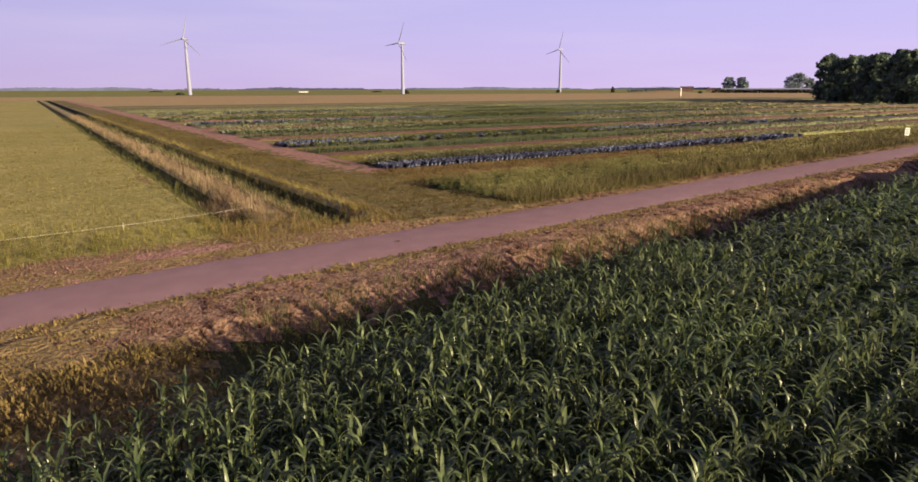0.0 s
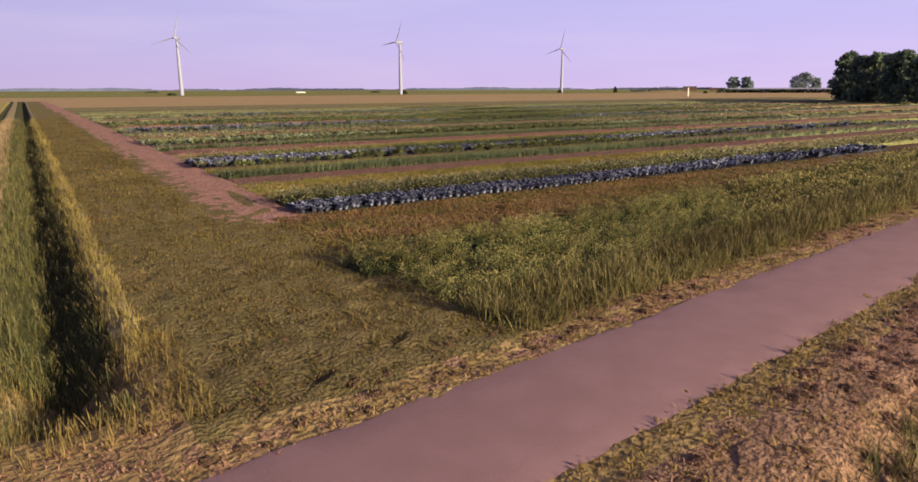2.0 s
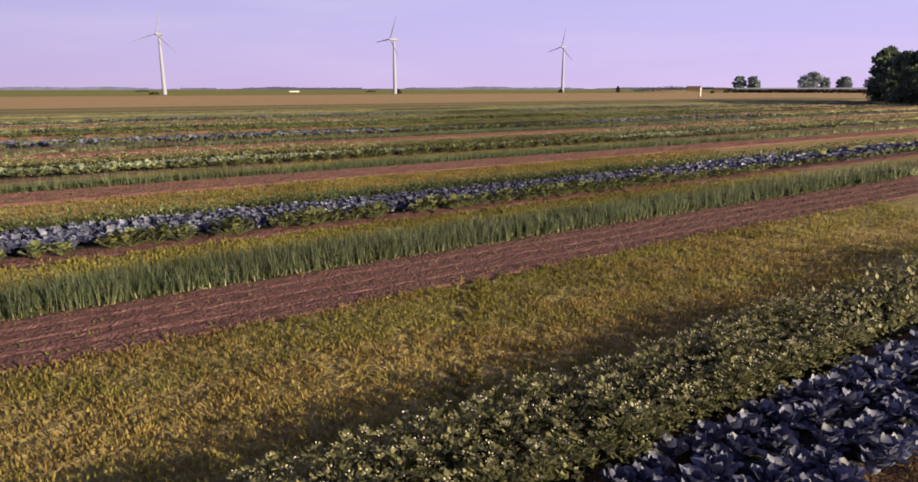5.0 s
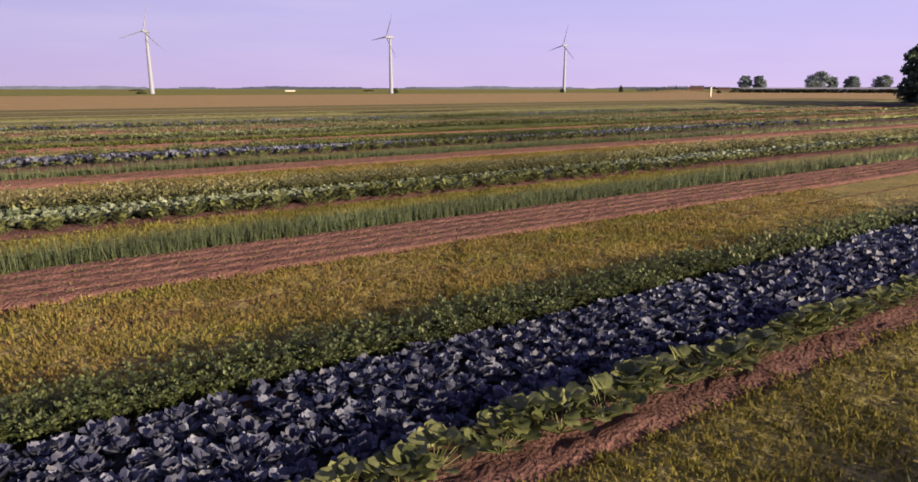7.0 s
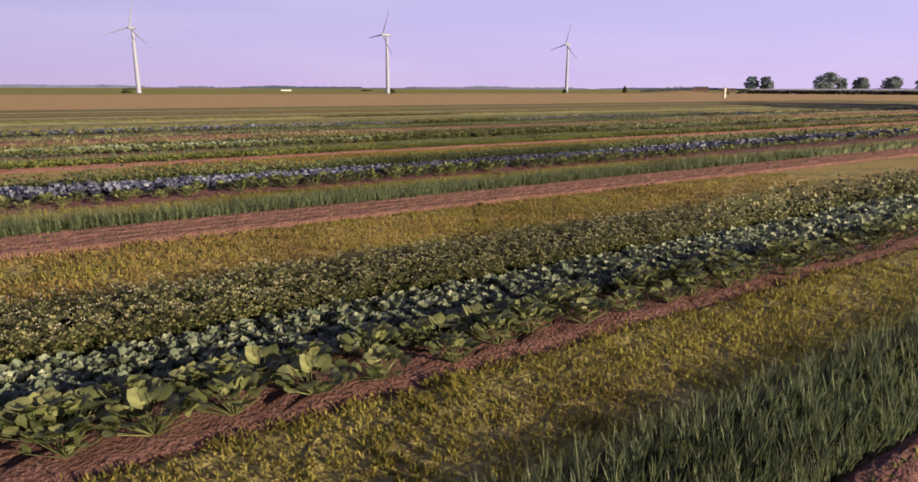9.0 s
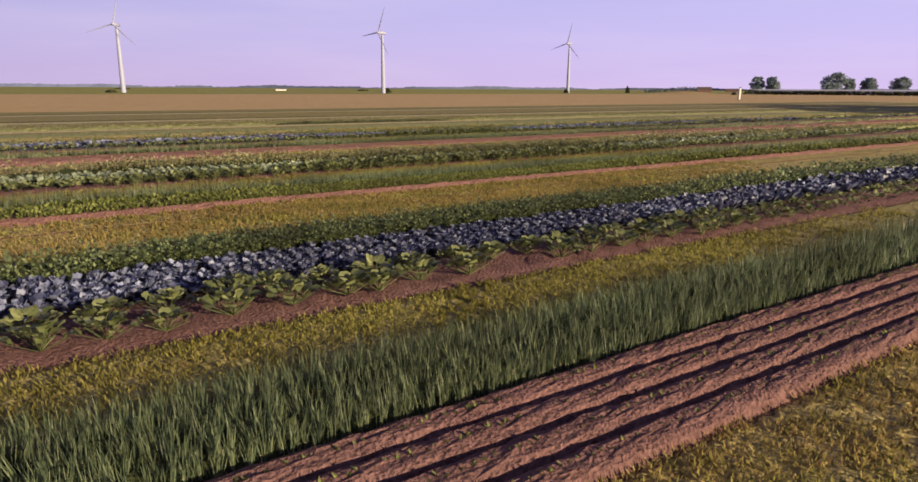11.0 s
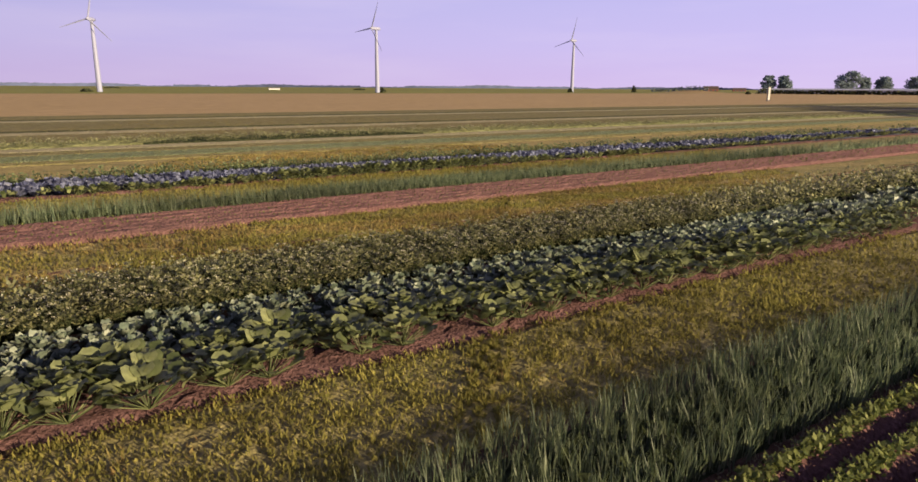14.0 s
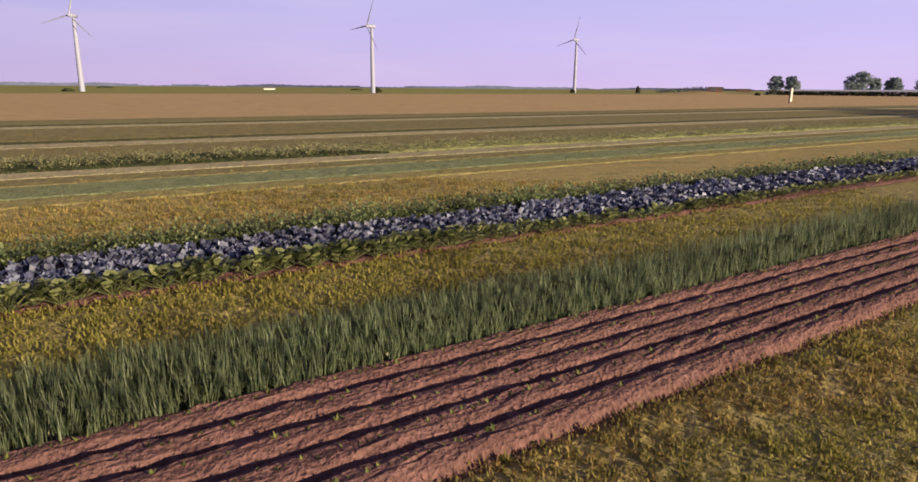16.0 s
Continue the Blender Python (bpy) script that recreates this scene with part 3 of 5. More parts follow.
def plants(P, hi, lo, ref, far, power=1.3, size=(0.85, 1.15), lean=0.06, least=0.0, grow=2.4, reach=1e9):
    """Scatters full plants nearby and simpler, larger ones far off, none past reach."""
    P = P[near(P[:, 0], P[:, 1]) < reach]
    P, d, g = thinned(P, ref, power, least)
    g = np.minimum(g, grow)
    yaw, sc = rng.uniform(0, 6.28, len(P)), rng.uniform(*size, len(P))
    m = d < far
    out = []
    for sel, T in ((m, hi), (~m, lo)):
        if sel.any():
            out.append(scatter(T, P[sel], yaw[sel], sc[sel] * g[sel], None, sc[sel] * np.minimum(g[sel], 1.25), lean))
    return joined(out)


# ---- the lie of the land ----
ROAD_Y, ROAD_K, ROAD_HALF = 16.42, 0.104, 1.32


def road_mid(x):
    return ROAD_Y + ROAD_K * x


def maize_edge(x):
    return 8.1 + 0.15 * x


def dip(v, half, depth):
    return -depth * np.clip(1 - np.abs(v) / half, 0, 1) ** 0.8


def land(x, y):
    """Height of the ground: flat polder, a ditch along the maize, a ditch at right angles to the road."""
    x, y = np.asarray(x, float), np.asarray(y, float)
    mid = (maize_edge(x) + 0.6 + road_mid(x) - ROAD_HALF - 2.0) / 2
    z = dip(y - mid, 1.9, 0.9) * np.clip((x - 1.2) / 2.2, 0, 1)
    end = np.clip((y - road_mid(9) - 3.6) / 1.2, 0, 1) * np.clip((330 - y) / 10, 0, 1)
    z = z + dip(x - 9.45, 0.95, 1.0) * end
    # the meadow's own shallow ditch
    end2 = np.clip((y - 23.0) / 2, 0, 1) * np.clip((330 - y) / 10, 0, 1)
    z = z + dip(x - 6.0, 0.8, 0.45) * end2
    hollow = -0.3 * np.exp(-((x - 6.3) / 1.3) ** 2 - ((y - 23.2) / 0.7) ** 2)
    return z + hollow


def axis(*runs):
    v = np.concatenate([np.arange(a, b, s) for a, b, s in runs])
    return np.unique(np.round(v, 3))


XS = axis((-4500, -500, 400), (-500, -100, 50), (-100, -20, 5), (-20, -4, 0.8), (-4, 5, 0.36), (5, 11.5, 0.23), (11.5, 36, 0.36), (36, 60, 0.8), (60, 330, 5), (330, 1000, 60), (1000, 4501, 350))
YS = axis((-4500, -500, 400), (-500, -60, 40), (-60, -8, 4), (-8, 5, 0.8), (5, 36, 0.27), (36, 140, 3.2), (140, 206, 3), (206, 500, 14), (500, 1000, 50), (1000, 4501, 350))
GX, GY = np.meshgrid(XS, YS)
GZ = land(GX, GY)
inner = (np.abs(GX) < 60) & (GY > -8) & (GY < 60)
shoulder = np.abs(np.abs(GY - road_mid(GX)) - ROAD_HALF - 1.7) < 1.3
trodden = (GX > 10.5) & (GX < 17) & (GY > road_mid(GX) + 2) & (GY < 40)
GZ = GZ + np.where(inner, rng.normal(0, 0.012, GX.shape), 0) + np.where(inner & shoulder, np.abs(rng.normal(0, 0.04, GX.shape)) * np.where(GY > road_mid(GX), 0.4, 1.0), 0) + np.where(inner & trodden, np.abs(rng.normal(0, 0.035, GX.shape)), 0)
nx, ny = len(XS), len(YS)
gi = (np.arange(ny - 1)[:, None] * nx + np.arange(nx - 1)[None]).ravel()
GF = np.stack([gi, gi + 1, gi + nx + 1, gi + nx], 1)
cx, cy = ((GX[:-1, :-1] + GX[1:, 1:]) / 2).ravel(), ((GY[:-1, :-1] + GY[1:, 1:]) / 2).ravel()
wob = rng.normal(0, 0.12, len(cx))
G_MATS = [M_SOIL_DK, M_BANK, M_TURF_STRAW, M_TURF_VERGE, M_TURF_LEFT, M_TURF_MOWN, M_HEADLAND, M_TURF_CLOVER, M_STUBBLE, M_FARGREEN, M_BANK_DRY, M_OLIVE]
zone = np.zeros(len(cx), int)
rm = road_mid(cx)
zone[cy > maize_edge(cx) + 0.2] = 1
zone[(cx < 2.2 + wob) & (cy > maize_edge(cx))] = 3
zone[(cy > rm - ROAD_HALF - 2.9 + wob) & (cx > 1.0 + 3 * wob)] = 2
zone[cy > rm - ROAD_HALF - 0.7 + wob] = 3
zone[(cy > rm + ROAD_HALF) & (rng.random(len(cx)) < 0.3)] = 2
field = cy > rm + ROAD_HALF + np.where(cx < 5.4, 2.9, 1.6) + wob
zone[field & (cx < 5.4 + 3 * wob)] = 4
zone[field & (cx >= 5.4 + 3 * wob) & (cx < 10.7)] = 3
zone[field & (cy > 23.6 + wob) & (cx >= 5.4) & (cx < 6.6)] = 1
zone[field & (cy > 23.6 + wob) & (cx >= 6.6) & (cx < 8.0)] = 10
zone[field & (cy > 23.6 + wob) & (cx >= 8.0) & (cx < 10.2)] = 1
zone[field & (cy > 23.6 + wob) & (cx >= 10.2) & (cx < 10.7)] = 10
zone[(cy > rm + ROAD_HALF + 0.8) & (cx >= 10.7)] = 5
# dark bank colour under the mustard paints in the shade among its stems
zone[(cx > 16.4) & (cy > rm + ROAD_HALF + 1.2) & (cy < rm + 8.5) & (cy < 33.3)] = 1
zone[((cx - 3.5) / 1.6) ** 2 + ((cy - 19.75 - 0.1 * wob) / 0.5) ** 2 < 1] = 6
zone[((cx + 0.4) / 2.2) ** 2 + ((cy - 19.9 - 0.1 * cx) / 0.7) ** 2 < 1 + wob] = 2
zone[(cy > 33.4) & (cx >= 17.5)] = 0
zone[(cy > rm + 8.5) & (cy < 33.6) & (cx >= 16.5)] = 7
zone[(cy > 206) & (cy < 492) & (cx > 17)] = 8
zone[(cy > 206) & (cy < 492) & (cx <= 17) & (cx > 10.7)] = 5
zone[(cy > 330) & (cx <= 17)] = 8
zone[cy > 492] = 9
zone[(cy < -60) | (cx < -300)] = 9
zone[(cx > 330) & (cy > -60) & (cy < 492)] = 8
zone[(cx > 222) & (cx < 330) & (cy < 125) & (cy > 22)] = 11
ground = new("ground", mesh_of("ground", np.stack([GX, GY, GZ], -1).reshape(-1, 3), GF, G_MATS, zone, True))
tagged(ground, "flat polder farmland with mown turf, ditches and stubble", "ground", kind="structure")

# the bare headland along the strips' ends, with ragged edges running out into the turf
hy = axis((33.0, 60, 0.4), (60, 140, 1.2), (140, 331, 5))
hn = 13
hwander = np.cumsum(rng.normal(0, 0.16, len(hy)))
hwander = hwander - np.convolve(np.pad(hwander, 8, "edge"), np.ones(17) / 17, "valid")
HV, HM = [], []
for i, y in enumerate(hy):
    lo_x, hi_x = 14.55 + 1.2 * max(0, (34.2 - y)) + hwander[i] + R(-0.18, 0.18), 17.75 + R(-0.1, 0.1)
    for j in range(hn):
        f = j / (hn - 1)
        HV.append((lo_x + (hi_x - lo_x) * f + R(-.04, .04), y + R(-.12, .12), -0.03 if j in (0, hn - 1) or i == 0 else 0.03 + abs(R(-.03, .03))))
HF = [(i * hn + j, i * hn + j + 1, (i + 1) * hn + j + 1, (i + 1) * hn + j) for i in range(len(hy) - 1) for j in range(hn - 1)]
HM = [int(rng.random() < 0.75 - (f % (hn - 1)) * 0.17) for f in range(len(HF))]
headland = new("dirt_track", mesh_of("dirt_track", HV, HF, [M_HEADLAND, M_TURF_MOWN], HM, True))
tagged(headland, "bare trodden reddish soil track along the strips", "dirt track", kind="structure")

# the narrow asphalt road: crowned, with crumbled edges
rx = axis((-140, -20, 4), (-20, 70, 0.4), (70, 400, 6))
across = np.array([-1.0, -0.88, -0.5, 0, 0.5, 0.88, 1.0])
RV = []
for x in rx:
    e1, e2 = rng.normal(0, 0.035), rng.normal(0, 0.035)
    for a in across:
        off = a * ROAD_HALF + (e1 if a < -0.9 else e2 if a > 0.9 else 0)
        z = 0.006 if abs(a) == 1.0 else 0.036 - 0.018 * a * a
        RV.append((x - off * ROAD_K, road_mid(x) + off, z))
ka = len(across)
RF = [(i * ka + j, (i + 1) * ka + j, (i + 1) * ka + j + 1, i * ka + j + 1) for i in range(len(rx) - 1) for j in range(ka - 1)]
road = new("road", mesh_of("road", RV, RF, [M_ROAD], None, True))
tagged(road, "narrow weathered asphalt farm road without markings", "road", kind="structure")


# ---- crop strips ----
def part(name, V, F, MI, mats, parent=None, label="", kind="", smooth=False):
    ob = new(name, mesh_of(name, V, F, mats, MI, smooth))
    if parent is not None:
        ob.parent = parent
    return tagged(ob, label, kind=kind)


def strip_thing(name, label, x, y, category="crop strip", group="crop strips in the field"):
    ob = new(name)
    ob.empty_display_size = 0.5
    return tagged(ob, label, category, group)


def bed(x0, x1, y0, y1, h, rough, lines=0, end_soft=0.3, sharp=0.36, clods=0.0):
    """A low bumpy body of foliage or soil with sloping flanks; lines > 0: that many ridges along it."""
    xs = [x0]
    while xs[-1] < x1:
        d = float(near(np.array([xs[-1]]), np.array([(y0 + y1) / 2]))[0])
        xs.append(xs[-1] + min(max(0.25, d * 0.02), 2.5))
    xs = np.array(xs)
    m = max(9, lines * 9 + 1)
    v = np.linspace(0, 1, m)
    if lines:
        prof = np.clip(1.15 * (np.sin(np.pi * lines * v) ** 2) ** sharp, 0, 1)
    else:
        prof = np.clip(np.minimum(v, 1 - v) * 5, 0, 1) ** 0.6
    X, Y = np.meshgrid(xs, y0 + v * (y1 - y0), indexing="ij")
    endf = np.clip((xs - x0) / end_soft, 0.1, 1)[:, None]
    Z = h * prof[None] * endf * (1 + rng.normal(0, rough, X.shape)) + 0.012 + clods * rng.random(X.shape)
    Z[:, 0] = Z[:, -1] = -0.03
    Z[0, :] = -0.03
    Y = Y + rng.normal(0, 0.02, X.shape) * (np.abs(np.arange(m) - (m - 1) / 2) < (m - 1) / 2 - 0.1)[None]
    n = len(xs)
    idx = (np.arange(n - 1)[:, None] * m + np.arange(m - 1)[None]).ravel()
    F = np.stack([idx, idx + m, idx + m + 1, idx + 1], 1)
    return np.stack([X, Y, Z], -1).reshape(-1, 3), F, np.zeros(len(F), int)


def rough_bed(x0, x1, y0, y1, h, relief, cell=0.28, end_soft=0.3, calm=None):
    """An uneven body of turf or leaves: tussocks about a cell apart, with steep sides and ragged tops.
    With calm, tussocks too far off the flight to tell apart merge into a smoother sward."""
    xs = [x0]
    while xs[-1] < x1:
        d = float(near(np.array([xs[-1]]), np.array([(y0 + y1) / 2]))[0])
        xs.append(xs[-1] + min(max(0.2, d * 0.011), 1.0))
    xs = np.array(xs)
    n, m = len(xs), max(7, round(1.5 * (y1 - y0) / cell))
    X, Y = np.meshgrid(xs, np.linspace(y0, y1, m), indexing="ij")
    rim = np.clip(np.minimum(np.arange(m), np.arange(m)[::-1]) / 3.0, 0.25, 1)[None]
    Z = h + relief * rim * (rng.random(X.shape) ** 1.4 * 1.25 - 0.1)
    if calm:
        Z = h + 0.4 * relief + (Z - h - 0.4 * relief) * np.clip(calm / near(X, Y), 0.12, 1)
    Z = np.maximum(Z * np.clip((xs - x0) / end_soft, 0.1, 1)[:, None], 0.008)
    Y = Y + rng.normal(0, cell * 0.14, X.shape) * ((np.arange(m) > 0) & (np.arange(m) < m - 1))[None]
    Z[:, 0] = Z[:, -1] = -0.03
    Z[0, :] = -0.03
    idx = (np.arange(n - 1)[:, None] * m + np.arange(m - 1)[None]).ravel()
    F = np.stack([idx, idx + m, idx + m + 1, idx + 1], 1)
    return np.stack([X, Y, Z], -1).reshape(-1, 3), F, np.zeros(len(F), int)


def with_mat(piece, k):
    return piece[0], piece[1], piece[2] + k


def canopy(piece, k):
    """Inner foliage painted shade-dark close by, sunlit-toned canopy far off, where single plants merge."""
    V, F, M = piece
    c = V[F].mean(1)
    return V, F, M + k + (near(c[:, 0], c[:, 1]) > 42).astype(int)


X0 = 17.3


def far_end(y):
    return 218.0 if y < 124 else 330.0


def nearest_apart(P, count, reach):
    """Splits off the plants that the flight passes nearest."""
    d = near(P[:, 0], P[:, 1]) + np.abs(0.785 * P[:, 0] - 0.62 * P[:, 1]) * 0.2
    order = np.argsort(d)
    order = order[d[order] < reach][:count]
    mask = np.zeros(len(P), bool)
    mask[order] = True
    return P[mask], P[~mask]


def single_plants(name, P, meshes, parent, size, turn=3.14):
    for p in P:
        ob = new(name, meshes[int(rng.integers(0, len(meshes)))])
        s = float(rng.uniform(*size))
        ob.matrix_basis = Matrix.LocRotScale(Vector(p), Euler((rng.normal(0, .05), rng.normal(0, .05), rng.uniform(-turn, turn))), (s, s, s))
        ob.parent = parent


def cabbage_strip(y0, y1, red, x1=None):
    x1 = x1 or far_end(y0)
    leaf, core = (M_CAB_RED, M_CORE_RED) if red else (M_CAB_GREEN, M_CORE)
    th = strip_thing("cabbage_strip", ("strip of bluish red cabbages in dense rows" if red else "strip of grey-green cabbages with large cupped leaves"), X0, y0)
    n = max(3, round((y1 - y0) / 0.42))
    ys = y0 + (np.arange(n) + 0.5) * (y1 - y0) / n
    P = rows_of(X0 + 0.2, x1, ys, 0.34, 0.06, 0.07, 0.02)
    Pn, Pr = nearest_apart(P, 180, 11.0)
    meshes = [mesh_of("cabbage_plant", *t[:2], [leaf], None, True) for t in T_CAB]
    sz = (0.92, 1.12) if red else (0.85, 1.1)
    single_plants("cabbage_plant", Pn, meshes, th, sz)
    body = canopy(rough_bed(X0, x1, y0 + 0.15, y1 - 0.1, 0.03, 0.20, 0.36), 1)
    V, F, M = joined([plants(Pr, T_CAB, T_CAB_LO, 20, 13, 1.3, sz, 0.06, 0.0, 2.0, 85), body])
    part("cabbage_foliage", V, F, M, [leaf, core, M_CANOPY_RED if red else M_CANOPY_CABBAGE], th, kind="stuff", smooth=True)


def potato_strip(y0, y1, flowers=True, x1=None, dark=False, size=None):
    x1 = x1 or far_end(y0)
    th = strip_thing("potato_strip", "strip of bushy potato plants " + ("in white flower" if flowers else "with dark green leaves"), X0, y0)
    n = max(2, round((y1 - y0) / 0.62))
    ys = y0 + (np.arange(n) + 0.5) * (y1 - y0) / n
    P = rows_of(X0 + 0.2, x1, ys, 0.27, 0.07, 0.08, 0.0)
    a, b = (T_POT, T_POT_LO) if flowers else (T_POTN, T_POTN_LO)
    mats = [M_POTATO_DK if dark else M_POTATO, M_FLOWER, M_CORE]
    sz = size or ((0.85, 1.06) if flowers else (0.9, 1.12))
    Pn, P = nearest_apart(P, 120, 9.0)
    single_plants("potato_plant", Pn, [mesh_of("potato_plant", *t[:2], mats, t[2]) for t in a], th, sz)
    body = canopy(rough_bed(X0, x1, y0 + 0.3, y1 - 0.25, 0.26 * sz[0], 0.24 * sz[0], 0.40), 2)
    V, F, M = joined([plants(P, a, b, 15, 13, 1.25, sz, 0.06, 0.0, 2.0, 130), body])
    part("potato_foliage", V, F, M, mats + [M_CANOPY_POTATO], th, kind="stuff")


def leek_strip(y0, y1):
    x1 = far_end(y0)
    th = strip_thing("leek_strip", "strip of upright blue-green leeks", X0, y0)
    n = max(4, round((y1 - y0) / 0.3))
    ys = y0 + (np.arange(n) + 0.5) * (y1 - y0) / n
    P = rows_of(X0 + 0.2, x1, ys, 0.11, 0.03, 0.05, 0.0)
    Pn, P = nearest_apart(P, 220, 8.5)
    single_plants("leek_plant", Pn, [mesh_of("leek_plant", *t[:2], [M_LEEK, M_STEM], t[2]) for t in T_LEEK], th, (0.7, 0.95))
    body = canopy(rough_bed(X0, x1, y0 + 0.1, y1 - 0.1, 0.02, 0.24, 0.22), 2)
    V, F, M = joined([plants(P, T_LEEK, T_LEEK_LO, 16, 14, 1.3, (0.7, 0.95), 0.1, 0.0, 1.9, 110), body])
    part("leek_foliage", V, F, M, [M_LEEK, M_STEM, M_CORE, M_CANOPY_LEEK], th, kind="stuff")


def grass_strip(y0, y1, mat=M_GOLD, mat2=M_GOLD_GREEN, turf=M_TURF_GOLD, name="grass_strip", label="strip of golden dry grass mixed with green", hi=T_SWARD, dens=54, ref=8.5, x0=X0, x1=None, h=0.02, rut=None, green=0.35, green_from=2.0, turf2=M_TURF_GREEN, relief=0.038):
    """Grass over uneven turf: gold and green in patches, greener past a share green_from of the width."""
    x1 = x1 or far_end(y0)
    th = strip_thing(name, label, x0, y0, "grass strip", "grass strips in the field")

    def greener(x, y, spread):
        v = np.sin(x * 0.35 + 3 * np.sin(y * 0.8 + y0)) + 0.7 * np.sin(x * 1.3 + y * 2.1) + rng.normal(0, spread, len(x))
        share = (y - y0) / (y1 - y0)
        # first 16 % greened too: deepens by colour the shadow of the neighbouring crop
        return v + np.where((share > green_from) | (share < 0.16), 1.3, 0.0) > 1.0 - 2 * green

    P = strewn(x0 + 0.1, x1, y0, y1, dens)
    P = P[near(P[:, 0], P[:, 1]) < (30 if hi is T_SWARD else 70)]
    if rut:
        P = P[(np.abs(P[:, 1] - rut) > 0.1) | (rng.random(len(P)) < 0.25)]
    P[:, 2] = rng.uniform(0.0, relief * 0.7, len(P))
    pieces = []
    if (hi is T_SWARD or hi is T_SHORT) and len(P) > 400:
        Pn, P = nearest_apart(P, 150, 9.0)
        g = greener(Pn[:, 0], Pn[:, 1], 0.6)
        for k, sel in ((0, ~g), (1, g)):
            single_plants("grass_clump", Pn[sel], [mesh_of("grass_clump", *t[:2], [mat2 if k else mat], None) for t in T_CLUMP], th, (0.75, 1.25))
    if len(P) > 40:
        grn = greener(P[:, 0], P[:, 1], 0.6)
        for k, sel in ((0, ~grn), (1, grn)):
            if sel.sum() > 3:
                pieces.append(with_mat(plants(P[sel], hi, hi, ref, 40, 1.5, (0.75, 1.25), 0.1, 0.0, 1.4), k))
    body = rough_bed(x0, x1, y0 - 0.05, y1 + 0.05, h, relief, calm=12.0)
    c = body[0][body[1]].mean(1)
    pieces.append((body[0], body[1], body[2] + 2 + greener(c[:, 0], c[:, 1], 0.1).astype(int)))
    V, F, M = joined(pieces)
    part("grass_cover", V, F, M, [mat, mat2, turf, turf2], th, kind="stuff")
    if rut:
        V, F, M = bed(x0, x1, rut - 0.10, rut + 0.10, h + relief * 0.45, 0.3)
        part("wheel_rut", V, F, M, [M_SOIL_DK], th, kind="stuff")


def soil_ridges(y0, y1, lines=4, carrots=False, h=0.19, sharp=0.36):
    x1 = far_end(y0)
    th = strip_thing("ridged_soil_strip", "ridged strip with rows of low leafy carrots" if carrots else "strip of bare red-brown soil in ridges", X0, y0)
    part("soil_ridge_bed", *bed(X0, x1, y0 - 0.03, y1 + 0.03, h, 0.05, lines, 0.3, sharp, 0.02), [M_SOIL], th, kind="stuff", smooth=False)
    ys = y0 + (np.arange(lines) + 0.5) * (y1 - y0) / lines
    if carrots:
        P = rows_of(X0 + 0.3, x1, ys, 0.042, 0.02, 0.04, h - 0.03)
        V, F, M = plants(P, T_CARROT, T_CARROT_LO, 11, 13, 1.2, (0.7, 1.0))
        part("carrot_foliage", V, F, M, [M_CARROT], th, kind="stuff")
    else:
        P = rows_of(X0 + 0.3, x1, ys, 0.16, 0.03, 0.02, h - 0.005)
        P = P[near(P[:, 0], P[:, 1]) < 140]
        V, F, M = plants(P, T_SEED, T_SEED, 14, 60, 1.0, (0.6, 1.1))
        part("seedling_foliage", V, F, M, [M_CARROT], th, kind="stuff")


def courgette_strip(y0, y1, ys, dens=0.95):
    """Rows at the given y, each with its own spacing."""
    x1 = far_end(y0)
    th = strip_thing("courgette_strip", "strip of courgette plants with gaps of bare soil", X0, y0)
    body = bed(X0, x1, y0, y1, 0.05, 0.6)
    P = np.concatenate([rows_of(X0 + 0.3, x1, (y,), gap, 0.12, 0.06, 0.03) for y, gap in ys])
    P = P[rng.random(len(P)) < dens]
    Pn, Pr = nearest_apart(P, 110, 18.0)
    meshes = [mesh_of("courgette_plant", *t[:2], [M_SQUASH], None, True) for t in T_SQUASH]
    single_plants("courgette_plant", Pn, meshes, th, (0.92, 1.22), 0.25)
    V, F, M = joined([plants(Pr, T_SQUASH, T_SQUASH_LO, 40, 26, 1.2, (0.7, 0.95)), with_mat(body, 1)])
    part("courgette_foliage", V, F, M, [M_SQUASH, M_SOIL], th, kind="stuff", smooth=True)


# first block beyond the verge
cabbage_strip(33.95, 35.7, True, 62.0)
cabbage_strip(51.3, 53.9, True)
cabbage_strip(69.75, 71.7, False)
cabbage_strip(89.6, 91.8, True)
cabbage_strip(109.05, 110.9, False)
cabbage_strip(128.3, 130.9, True)
potato_strip(35.7, 37.5)
potato_strip(53.9, 55.2, False, None, True, (0.75, 0.95))
potato_strip(71.7, 74.3)
potato_strip(91.8, 93.6, False, None, True)
potato_strip(110.9, 113.5)
potato_strip(130.9, 132.6, False, None, True, (0.75, 0.95))
potato_strip(151.2, 156.4, True, None, False, (0.45, 0.7))
for y, wide in ((45.7, 1.9), (63.5, 1.9), (82.4, 2.2), (102.3, 1.9), (121.62, 2.3)):
    leek_strip(y, y + wide)
grass_strip(37.6, 42.95, green=0.05, green_from=0.62)
grass_strip(55.3, 60.5, rut=58.45, green=0.2)
grass_strip(74.4, 80.05, green=0.15)
grass_strip(93.7, 99.98, rut=98.1, green=0.12)
grass_strip(113.6, 118.8, rut=115.7, green=0.5)
grass_strip(132.7, 140.1, green=0.02)
